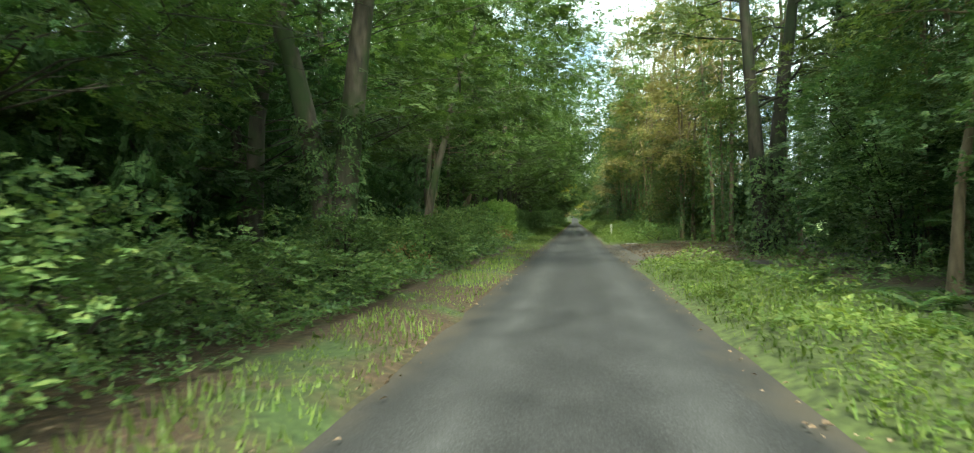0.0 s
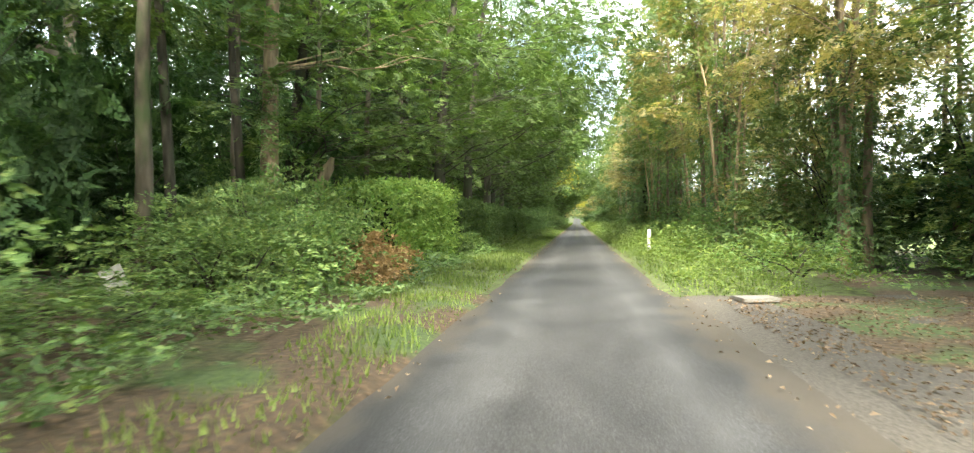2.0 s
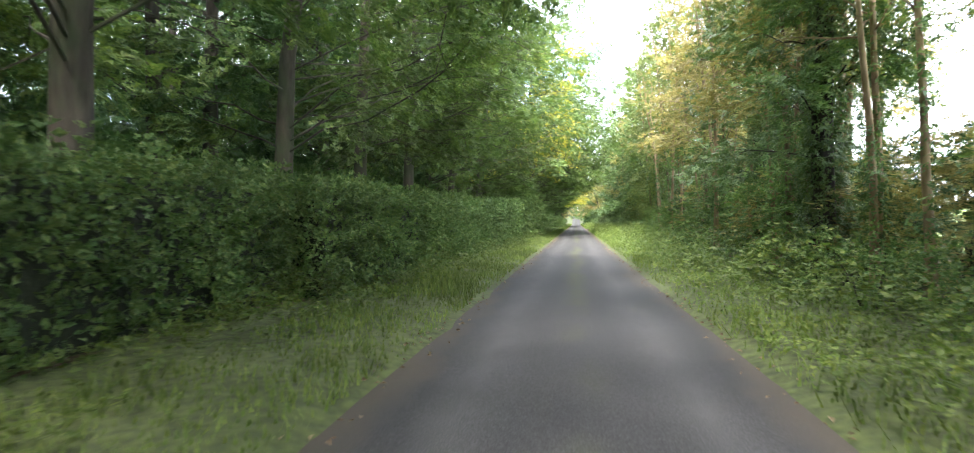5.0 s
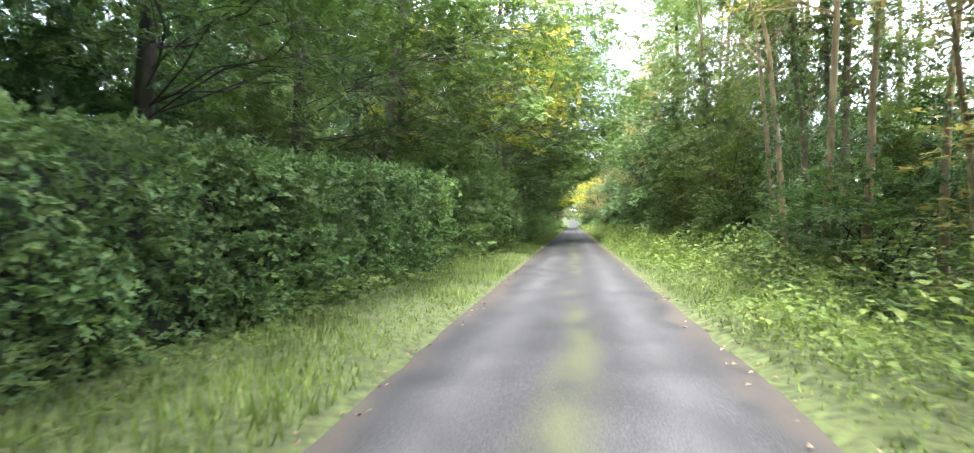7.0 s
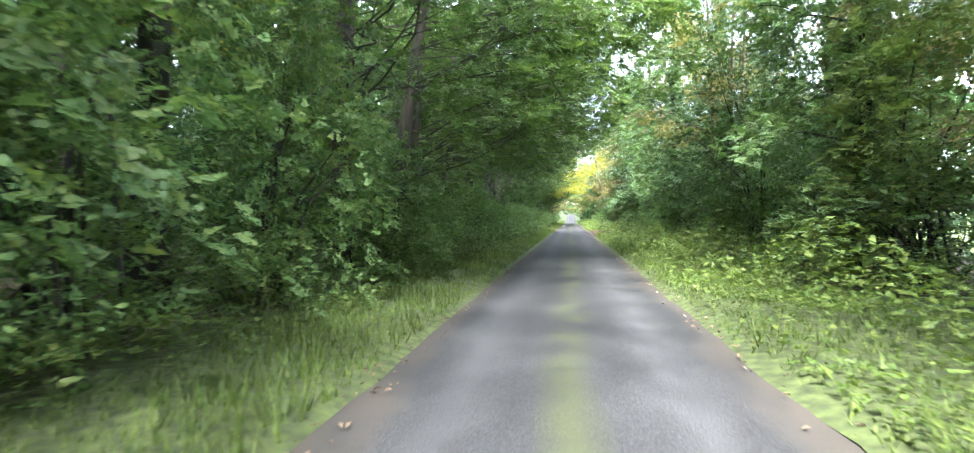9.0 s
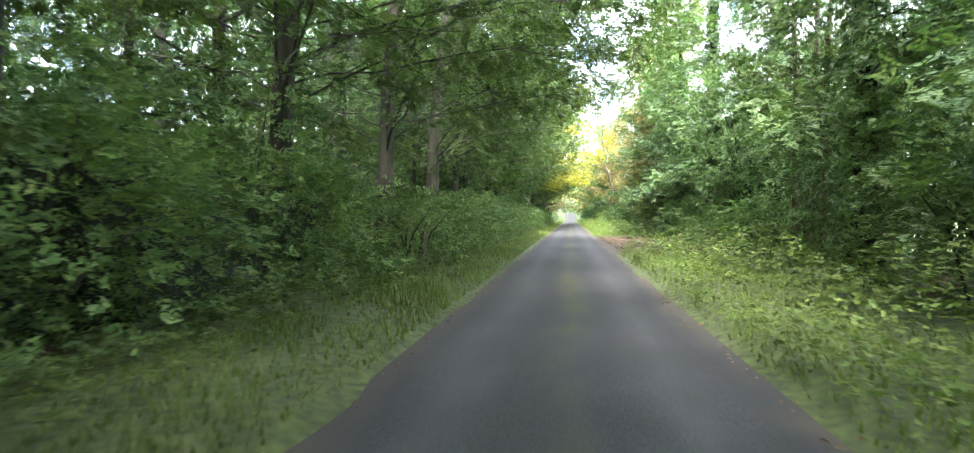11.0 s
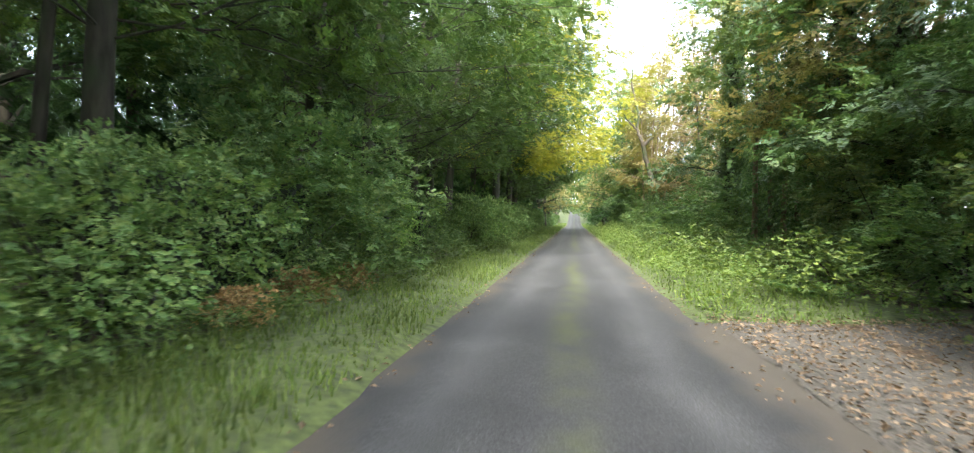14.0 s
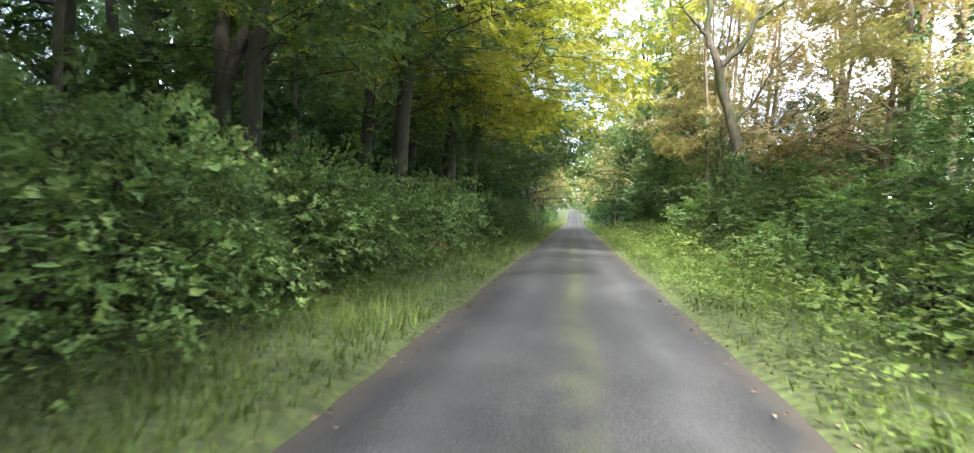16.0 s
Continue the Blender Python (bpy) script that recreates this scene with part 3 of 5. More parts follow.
def ground_z(x, y):
    a = abs(x)
    return -0.04 if a < 1.8 else -0.04 + 0.06 * min(1, (a - 1.8)) + 0.05 * lumps(x, y) * min(1, (a - 1.8) / 2) + (0.25 * min(1, max(0, (-x - 3.4) / 2.5)))


gx = [-900, -300, -120, -60, -40, -30, -22, -17, -13, -10, -8, -6.5, -5.5, -4.5, -3.8, -3.2, -2.4, -1.8, -0.8, 0.8, 1.8, 2.4, 3.2, 4, 5, 6, 7.5, 9, 11, 14, 20, 30, 60, 120, 300, 900]
gy = list(np.arange(-12, 222, 1.5)) + list(np.arange(222, 440, 6.0)) + [470, 520, 600, 800, 1200, 2000]
gy = [-900, -300, -100, -40, -20] + gy
GV = [(x, y, ground_z(x, y) + gz(y)) for y in gy for x in gx]
GF = [(i * len(gx) + j, i * len(gx) + j + 1, (i + 1) * len(gx) + j + 1, (i + 1) * len(gx) + j) for i in range(len(gy) - 1) for j in range(len(gx) - 1)]
tagged(link_mesh("ground", GV, GF, GROUND, smooth=True), "woodland floor of leaf litter and moss, with fields beyond", "ground", "", "structure")

strip("road", (-1.7, -1.1, -0.75, -0.3, 0.0, 0.3, 0.75, 1.1, 1.7), -14, 410, 1.0, lambda x, y: 0.03 - 0.012 * x * x, ASPHALT, 5, 0.03,
      "narrow grey tarmac lane with worn wheel tracks and a mossy middle", "road")


def verge_z(x, y):
    a = abs(x)
    h = -0.02 + 0.11 * min(1, max(0, (a - 1.4) / 0.35)) + 0.03 * lumps(x * 2, y * 2) * min(1, max(0, (a - 1.5) / 0.4))
    if x > 0:
        for b, c in BAYS:
            h = min(h, -0.02 + 0.15 * max(0, b - y, y - c))
    return h


BAYS = ((17.0, 30.5), (133.0, 150.5))


def bays(y):
    """1 where the right verge grows, 0 across the two lay-bys."""
    for a, b in BAYS:
        if a < y < b:
            return 0.0
    return 1.0


strip("verge_left_1", (-4.2, -3.6, -3.1, -2.6, -2.1, -1.75, -1.4), -14, 30.4, 0.6, verge_z, GROUND, 16, 0.05, "bare leaf-strewn verge under the wood's edge", "verge")
strip("verge_left_2", (-4.2, -3.6, -3.1, -2.6, -2.1, -1.75, -1.4), 30.4, 400, 0.6, verge_z, VERGE_SOIL, 6, 0.05, "grassy verge along the lane", "verge")
for i, (a, b) in enumerate(((-14, 17.0), (30.5, 133.0), (150.5, 400))):
    strip("verge_right_%d" % (i + 1), (1.4, 1.75, 2.1, 2.6, 3.1, 3.8, 4.6), a, b, 0.6, verge_z, VERGE_SOIL, 7 + i, 0.05, "lush weedy verge along the lane", "verge")
strip("driveway", (1.44, 1.9, 2.6, 3.5, 4.5, 6, 8, 11), 16.5, 31, 0.5, lambda x, y: 0.012 + 0.012 * lumps(x, y) - 0.15 * max(0.0, 1.75 - x), GRAVEL, 11, 0.08,
      "gravel and leaf-strewn drive mouth beside the lane", "driveway")
strip("lay_by", (1.44, 1.9, 2.6, 3.5, 4.5, 5.6), 132, 151.5, 0.5, lambda x, y: 0.012 + 0.02 * lumps(x, y) + 0.03 * max(0, x - 3) - 0.15 * max(0.0, 1.75 - x), GRAVEL, 12, 0.08,
      "bare earth lay-by covered in fallen leaves", "lay-by")

rng = np.random.default_rng(21)


def verge_grass(name, n, x0, x1, y0, y1, h, w, mat, label, power=1.0, lean=0.5):
    X = x0 + (x1 - x0) * rng.random(n) ** power
    Y = rng.uniform(y0, y1, n)
    if x0 > 0:
        keep = np.array([bays(y) > rng.random() for y in Y])
        X, Y = X[keep], Y[keep]
    patch = 0.65 + 0.5 * np.sin(X * 1.7 + Y * 0.9) * np.sin(Y * 0.37 + X) + 0.2 * np.sin(Y * 2.2)
    Z = np.array([verge_z(x, y) + gz(y) for x, y in zip(X, Y)]) - 0.01
    tagged(link_mesh(name, *blades(rng, X, Y, Z, h * np.clip(patch, 0.35, 1.4), w, lean), mat), label, "grass", "", "stuff")


verge_grass("grass_left", 76000, -3.3, -1.55, 29, 180, 0.17, 0.018, LEAF_GRASS, "yellow-green grass on the verge")
verge_grass("grass_left_far", 12000, -3.3, -1.55, 180, 280, 0.2, 0.035, LEAF_GRASS, "yellow-green grass on the verge")
verge_grass("grass_right", 62000, 1.55, 3.8, -2, 190, 0.26, 0.02, LEAF_WEED, "lush green grass on the verge", 1.0, 0.7)
verge_grass("grass_right_far", 10000, 1.55, 3.8, 190, 280, 0.26, 0.035, LEAF_WEED, "lush green grass on the verge", 1.0, 0.7)


def verge_weeds(name, n, x0, x1, y0, y1, h, leaf, mat, label, floor=0.03):
    X, Y = rng.uniform(x0, x1, n), rng.uniform(y0, y1, n)
    if x0 > 0:
        keep = np.array([bays(y) > rng.random() for y in Y])
        X, Y = X[keep], Y[keep]
    if name == "nettles":
        keep = (Y > 16.5) | (X < 3.2 + 0.3 * np.sin(Y))
        X, Y = X[keep], Y[keep]
    n = len(X)
    top = np.clip(0.55 + 0.45 * np.sin(X * 2.1 + Y * 0.8) + 0.3 * np.sin(Y * 1.9 - X), 0.15, 1.3) * h * np.clip((np.abs(X) - 1.4) / 0.6, 0.3, 1) * np.where((X > 0) & (Y < 16.5), 0.5, 1.0)
    Z = floor + top * rng.random(n) ** 0.5 + np.array([verge_z(x, y) + gz(y) for x, y in zip(X, Y)])
    tagged(link_mesh(name, *weeds(rng, X, Y, Z, leaf), mat), label, "weeds", "", "stuff")


verge_weeds("nettles", 150000, 1.65, 4.6, -2, 205, 0.85, 0.1, LEAF_WEED, "bright green nettles and weeds on the verge")
verge_weeds("bank_weeds", 42000, -3.9, -2.5, 44, 215, 0.42, 0.1, LEAF_WEED, "green weeds at the foot of the hedge")
verge_weeds("ground_ivy", 36000, -8.0, -2.7, -2, 45, 0.35, 0.14, LEAF_IVY, "dark ground ivy under the trees")
verge_weeds("undergrowth_left", 46000, -5.6, -3.15, 89, 182, 0.75, 0.13, LEAF_LAUREL, "dark leafy undergrowth at the foot of the shrubs")
verge_weeds("brambles", 34000, 4.2, 8.0, -2, 130, 0.8, 0.13, LEAF_LAUREL, "tangled brambles under the trees")
verge_weeds("bramble_bank", 13500, 4.4, 8.5, 151, 215, 0.8, 0.12, LEAF_HAZEL, "tangled brambles under the trees")


def litter(name, n, x0, x1, y0, y1, label):
    X, Y = rng.uniform(x0, x1, n), rng.uniform(y0, y1, n)
    Z = 0.03 + 0.03 * rng.random(n) + 0.03 * np.clip(np.abs(X) - 3, 0, 3)
    P = np.column_stack((X, Y, Z))
    D = unit(np.column_stack((rng.normal(0, 1, n), rng.normal(0, 1, n), rng.normal(0.1, 0.25, n))))
    N = unit(rng.normal(0, 0.35, (n, 3)) + (0, 0, 1))
    L = rng.uniform(0.03, 0.07, n)
    tagged(link_mesh(name, *leaf_quads(P, D, N, L, L * 0.6, 0.25), LEAF_DEAD), label, "leaf litter", "", "stuff")


litter("litter_lay_by", 18000, 1.7, 5.8, 132, 151, "brown fallen leaves over the lay-by")
litter("litter_drive", 11000, 2.0, 7.0, 17, 30, "brown fallen leaves over the drive mouth")
verge_grass("grass_start", 7000, -2.6, -1.5, -2, 30, 0.12, 0.018, LEAF_GRASS, "thin grass at the lane's edge")
litter("litter_wood", 15000, -6.5, -1.6, -2, 34, "brown fallen leaves at the foot of the wood")
litter("litter_edge_left", 1800, -1.75, -1.25, -2, 200, "fallen leaves along the lane's edge")
litter("litter_edge_right", 1800, 1.25, 1.75, -2, 200, "fallen leaves along the lane's edge")

# ---- hedges ----
# the first hedge wears the sun-brightened leaf colour all over
hedge("hedge", "clipped hedge in sun-brightened green with a rounded end beside the lane", 31, 33.7, 40.2, -3.9, 1.8, 2.05, 2.3, LEAF_HEDGE_NEW_LIT, 820, 0.1, True, 0.08, 2.2, 1.1)
hedge("hedge", "clipped dark hedge standing back from the verge", 38, 43.0, 60.5, -4.1, 1.2, 2.0, 1.85, LEAF_HEDGE, 480, 0.105, False)
hedge("hedge", "long clipped dark green hedge along the verge", 32, 59.6, 80.0, -3.6, 1.2, 1.8, 2.05, LEAF_HEDGE, 520, 0.105, False)
hedge("hedge", "taller loose hedge with a yellow-green rounded end", 37, 77.6, 88.8, -3.4, 1.8, 1.95, 2.5, LEAF_HEDGE, 560, 0.12, True, 0.16, 1.9, 0.9)
hedge("hedge", "loosely clipped shaded hedge under the trees", 33, 109.0, 124.0, -4.2, 1.2, 2.0, 2.0, LEAF_LAUREL, 240, 0.11, True, 0.12)
hedge("hedge", "twiggy brownish hedge with dead leaves at its foot", 34, 148.0, 158.6, -4.2, 1.2, 1.9, 2.05, LEAF_LAUREL, 420, 0.1, True, 0.1)
hedge("hedge", "short clipped hedge with a pale green end", 39, 161.6, 165.0, -4.6, 1.2, 1.8, 1.85, LEAF_LAUREL, 300, 0.1, True, 0.1)
hedge("hedge", "clipped dark hedge in the shade of the trees", 35, 183.0, 213.4, -3.7, 1.2, 1.9, 2.1, LEAF_HEDGE, 200, 0.12)
hedge("hedge", "far clipped hedge in the shade of the trees", 36, 218.0, 320.0, -3.9, 1.2, 2.0, 2.0, LEAF_HEDGE, 34, 0.26)

# ---- trees of the wood ----
LANE_OVER = ((0.0, 3.2, 5.0, 7.0, 10.0, 16.0), (1.7, 2.4, 4.5, 7.4, 9.4, 9.6))
LANE_SIDE = ((0.0, 3.2, 5.0, 8.0, 12.0, 16.0), (1.7, 2.1, 3.3, 4.9, 6.0, 6.4))
beech = [tree("beech_tree", "tall beech with layered green sprays over the lane", 100 + i, 15.5, 0.22, BARK_DARK, LEAF_BEECH, 40, 14, 23, 0.3,
              (1.35, 0.6), 3.4, 6.6, 0.85, ((0, 0, 0.3, 0),), group="roadside beeches", wide=0.1, limb=0.08, droop=0.42, spread=True, clear=LANE_SIDE) for i in range(3)]
arching = tree("beech_tree", "tall beech arching over the lane", 108, 15.5, 0.24, BARK_DARK, LEAF_BEECH, 42, 14, 23, 0.3,
               (1.4, 0.65), 2.8, 8.8, 1.0, ((0, 0, 0.8, 0),), group="roadside beeches", rise=(0.2, 0.6), wide=0.1, limb=0.08, spread=True, clear=LANE_OVER)
turning = tree("beech_tree", "beech turning yellow, its boughs over the lane", 110, 15.0, 0.22, BARK_DARK, LEAF_YELLOW, 36, 14, 23, 0.28,
               (1.25, 0.5), 4.2, 7.0, 1.0, ((0, 0, 0.5, 0),), group="roadside beeches", limb=0.09, spread=True)
golden = tree("beech_tree", "beech turning yellow behind the hedge", 111, 15.0, 0.22, BARK_DARK, LEAF_YELLOW, 34, 14, 22, 0.28,
              (1.25, 0.5), 4.2, 6.4, 0.8, ((0, 0, 0.4, 0),), group="roadside beeches", limb=0.09, spread=True, clear=LANE_SIDE)
wood = [tree("wood_tree", "slim dark-barked tree standing in the wood", 120 + i, 22.0, 0.22, BARK_DARK, LEAF_SHADED, 32, 9, 9, 0.52, (1.6, 0.9), 3.0, 4.6, 0.0,
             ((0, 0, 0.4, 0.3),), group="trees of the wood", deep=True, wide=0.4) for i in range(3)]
ash = [tree("ash_tree", "slender many-stemmed tree with light green leaves", 130 + i, 14.5, 0.12, BARK_PALE, LEAF_ASH, 28, 12, 26, 0.21, (1.0, 0.5), 3.6, 2.8, 0.2,
            ((0, 0, -0.3, 0.4), (0.4, 0.3, 0.8, 0.5), (-0.3, 0.5, -0.6, -0.5)), group="roadside ashes", rise=(0.5, 1.15), ivy=7.0, ivy_n=2800, ivy_leaf=0.15, limb=0.18) for i in range(2)]
birch = [tree("birch_tree", "slender tree turning golden, with pale stems", 140 + i, 14.5, 0.11, BARK_PALE, LEAF_GOLD, 28, 14, 26, 0.2, (0.95, 0.5), 3.6, 2.7, 0.2,
              ((0, 0, -0.3, 0.4), (0.4, 0.3, 0.7, 0.3), (-0.3, 0.4, -0.5, -0.5)), group="roadside birches", rise=(0.55, 1.2), ivy=5.5, ivy_n=1900, ivy_leaf=0.15, limb=0.18) for i in range(2)]
ivied = [tree("ivied_tree", ("tall ivy-wrapped tree with a golden crown", "tree wrapped in dark ivy up into its crown")[i], 150 + i, 14.5, 0.26, BARK_DARK, (LEAF_GOLD, LEAF_IVY)[i], 28, 15, 24, 0.24, (1.0, 0.5), 2.6, 2.7, 0.2,
              ivy=9.0 + i, ivy_n=5000, ivy_leaf=0.17, group="ivied trees", limb=0.07, rise=(0.4, 1.0)) for i in range(2)]
MODELS = []


def plant(model, x, y, turn=0.0, s=1.0, sz=None):
    """First use moves the model itself, later ones copy it."""
    if model not in MODELS:
        MODELS.append(model)
        model.matrix_basis = spot(x, y, turn, s, sz)
        return model
    sc = model.scale.copy()
    model.scale = (1, 1, 1)
    c = copy_thing(model, spot(x, y, turn, s, sz))
    model.scale = sc
    return c


prng = random.Random(5)
# roadside beeches, over the hedge
y, i = 44.0, 0
while y < 215:
    if 139.5 < y < 150:
        y = 150.5
    m = golden if 97 < y < 103 else arching if (y < 64 or 90 < y < 97 or 103 < y < 113 or 119 < y < 138 or 158 < y < 172 or y > 195) else beech[i % 3]
    back = 78 < y < 92  # standing further back here, and lower
    plant(m, -5.3 if y < 62 else -5.0 if 97 < y < 139.5 else prng.uniform(-6.8, -5.8) - 0.7 * back, y, prng.uniform(-24, 24), prng.uniform(0.92, 1.1), 0.86 if back else None)
    y += prng.uniform(5.4, 6.6)
    i += 1
for x, y, sz in ((-9.0, 39.0, 0.8), (-8.2, 15.0, 0.8)):
    plant(arching, x, y, prng.uniform(-20, 20), prng.uniform(1.08, 1.16), sz)
plant(beech[1], -6.6, 94.5, 8, 0.9)
for k, y in enumerate((141.0, 146.2)):
    plant(beech[2 * k], -6.4, y, 10 - 25 * k, 1.0)
plant(arching, -4.4, 107.5, 0, 1.0, 0.72)
for x, y in ((-4.6, 179.0), (-4.4, 184.5), (-4.6, 190.5)):
    plant(turning, x, y, prng.uniform(-20, 20), 1.1)
for y in (1, 7):
    plant((beech[0], beech[1], arching, beech[2])[i % 4], prng.uniform(-8.0, -7.0), y, prng.uniform(-24, 24), prng.uniform(1.0, 1.1), 0.75)
    i += 1
# the wood behind
for k in range(76):
    y = -6 + k * 3.05 + prng.uniform(-1.2, 1.2)
    if y < 46 and k % 4 in (0, 3) or 126 < y < 152 and k % 2:
        continue
    plant(wood[k % 3], (-10.5, -13.0, -16.0, -11.5)[k % 4] + prng.uniform(-1.2, 1.2), y, prng.uniform(0, 360), prng.uniform(0.85, 1.15), 0.66 if y < 34 else None)
for k, (x, y) in enumerate(((-9.4, 12.5), (-9.8, 17.5), (-9.6, 23.5))):
    plant(wood[k % 3], x, y, k * 130, 0.95, 0.62)
# bare lower stems of the slim trees near the wood's edge
pole = [tree("slim_tree", "slim straight tree with a bare dark stem in the wood", 170 + i, 17.0, 0.13, (BARK_DARK, BARK_BEECH)[i], LEAF_BEECH, 12, 9, 16, 0.32, (1.3, 0.6), 7.5, 3.6, 0.3,
             ((0, 0, (0.5, -0.4)[i], 0.3),), group="slim trees", limb=0.2) for i in range(2)]
for k in range(40):
    y = (31 + k * 1.7 if k < 18 else 112 + (k - 18) * 3.2) + prng.uniform(-1.2, 1.2)
    plant(pole[k % 2], prng.uniform(-10.0, -7.2), y, prng.uniform(0, 360), prng.uniform(0.85, 1.2))
# across the lane; those at y < 0 are added unseen, to shade its start
for k, (x, y, kind, s) in enumerate((
        (6.0, 3.0, "a", 1.0), (7.5, 12.0, "i", 1.0), (9.0, 6.0, "w", 0.9), (6.9, 30.6, "a", 1.1), (9.5, 18.0, "w", 0.9), (9.5, 12.0, "w", 0.8),
        (5.9, 35.5, "b", 1.0), (7.6, 39.0, "b", 1.1), (5.4, 44.0, "a", 1.0), (6.6, 48.5, "b", 1.0), (5.2, 54.0, "a", 0.95), (4.6, 63.5, "i", 0.9),
        (6.2, 59.0, "a", 1.0), (5.8, 68.0, "a", 1.0), (6.0, 72.5, "i", 0.9), (5.4, 77.0, "b", 1.0), (6.6, 81.0, "b", 1.05), (5.6, 86.0, "a", 1.0), (6.4, 90.5, "a", 1.0),
        (5.6, 95.0, "a", 1.0), (6.3, 99.5, "a", 1.0), (5.3, 104.0, "i", 0.95), (6.6, 108.5, "a", 1.0), (5.2, 113.0, "b", 0.95), (6.0, 118.0, "i", 1.0), (5.2, 124.0, "i", 1.0),
        (6.2, 129.0, "a", 1.0), (7.6, 136.6, "i", 1.0), (6.0, 140.0, "i", 1.05), (5.9, 147.0, "i", 0.95), (5.9, 151.0, "i", 1.0), (6.2, 156.0, "i", 1.0), (5.4, 161.0, "a", 1.0),
        (7.2, 164.0, "a", 1.0), (6.9, 177.0, "b", 1.0), (8.6, 181.0, "b", 0.95), (6.4, 192.0, "b", 0.95), (5.3, 196.0, "a", 0.9), (6.3, 194.0, "b", 1.0), (5.2, 199.5, "i", 1.0), (5.0, 205.0, "a", 1.0), (5.2, 211.0, "i", 1.0),
        (9.0, 37.0, "b", 0.9), (8.6, 43.5, "b", 0.95), (9.2, 50.0, "b", 0.9), (8.6, 56.5, "a", 0.95), (4.8, 57.0, "a", 1.05), (5.2, 66.0, "b", 0.95), (8.5, 78.0, "b", 0.95), (8.2, 84.0, "a", 1.0), (9.0, 90.0, "a", 0.95), (8.2, 96.5, "a", 0.95), (8.8, 64.0, "a", 1.0), (8.6, 71.0, "b", 0.95), (11.0, 21.0, "w", 0.9), (12.0, 27.0, "w", 0.9), (8.8, 27.6, "a", 1.0), (9.0, 22.5, "i", 1.0), (8.2, 15.0, "a", 1.0), (10.5, 24.0, "a", 1.0), (10.0, 17.0, "w", 1.2), (11.0, 23.0, "w", 1.2), (9.8, 31.0, "w", 1.15), (13.0, 20.0, "w", 1.2), (13.5, 27.0, "w", 1.2), (11.0, 12.0, "w", 0.9), (11.5, 5.0, "w", 0.9), (13.0, 34.0, "w", 0.8), (6.5, -7.0, "w", 1.0), (7.0, -15.0, "w", 1.0), (10.0, -10.0, "w", 1.0), (6.5, -2.0, "w", 1.0), (-5.5, -8.0, "w", 1.0), (-5.5, -15.0, "w", 1.0), (-6.8, -3.0, "w", 0.9), (6.9, -3.5, "i", 1.0), (6.6, 7.5, "i", 0.95), (8.5, 9.0, "i", 1.0), (5.2, 207.0, "o", 1.0), (6.4, 158.5, "g", 1.05), (6.0, 168.0, "i", 1.15), (7.0, 157.0, "b", 1.1), (5.4, 46.0, "b", 1.15), (5.2, 187.0, "b", 0.95))):
    model = {"a": ash, "b": birch, "i": (ivied[1], ivied[1]), "g": (ivied[0], ivied[0]), "w": wood, "o": (arching, arching)}[kind][k % 2]
    plant(model, x, y, prng.uniform(140, 220), s * 0.6 if kind == "w" and (x > 0 or y < 0) else s)

# slender pale saplings between them
sapling = [tree("sapling", "tall slender sapling with a pale golden-brown stem", 160 + i, 9.5, 0.075, BARK_GOLD, (LEAF_GOLD, LEAF_ASH)[i], 12, 5, 11, 0.15, (0.7, 0.35), 4.0, 1.7, 0.1,
                ((0, 0, (0.7, -0.5)[i], 0.4),), group="saplings", rise=(0.5, 1.3), ivy=(3.0, 4.5)[i], ivy_n=420, ivy_leaf=0.13) for i in range(2)]
for k in range(38):
    y = (35 + k * 2.1 if k < 8 else 57 + (k - 8) * 1.15 if k < 36 else 186 + (k - 36) * 6) + prng.uniform(-0.6, 0.6)
    plant(sapling[k % 2], prng.uniform(4.4, 6.2), y, prng.uniform(0, 360), prng.uniform(0.85, 1.2))

# single trees that stand out
double = tree("beech_tree", "great grey beech forking into two stems, ivy at its foot", 301, 12.0, 0.42, BARK_BEECH, LEAF_BEECH, 26, 12, 20, 0.29, (1.2, 0.5), 5.5, 5.5, 0.5,
              ((-0.06, 0.0, -1.9, 0.4), (0.1, 0.05, 1.7, 0.2)), ivy=3.4, ivy_n=2600, ivy_leaf=0.13, top=0.3)
double.matrix_basis = spot(-4.9, 12.3)
leaner = tree("leaning_tree", "pale bare-stemmed tree leaning towards the lane", 302, 12.0, 0.19, BARK_BEECH, LEAF_BEECH, 20, 13, 22, 0.29, (1.3, 0.6), 5.5, 5.8, 0.8,
              ((0, 0, 2.7, 0.8),), ivy=1.2, ivy_n=400, spread=True, limb=0.13, clear=LANE_OVER)
leaner.matrix_basis = spot(-6.1, 25.0)
upright = tree("beech_tree", "straight grey-brown beech behind the shrubs", 303, 11.0, 0.17, BARK_BEECH, LEAF_BEECH, 20, 13, 22, 0.29, (1.3, 0.6), 4.8, 3.4, 0.0, ((0, 0, 0.6, 0.2),), spread=True, limb=0.13, clear=LANE_SIDE)
upright.matrix_basis = spot(-7.2, 29.9)
old = tree("beech_tree", "thick pale trunk with old ivy on it", 304, 15.0, 0.3, BARK_PALE, LEAF_BEECH, 26, 12, 22, 0.29, (1.2, 0.5), 5.0, 5.5, 0.7, ((0, 0, 0.4, 0.0),), ivy=5.0, ivy_n=1600, limb=0.12)
old.matrix_basis = spot(-8.4, 36.6)
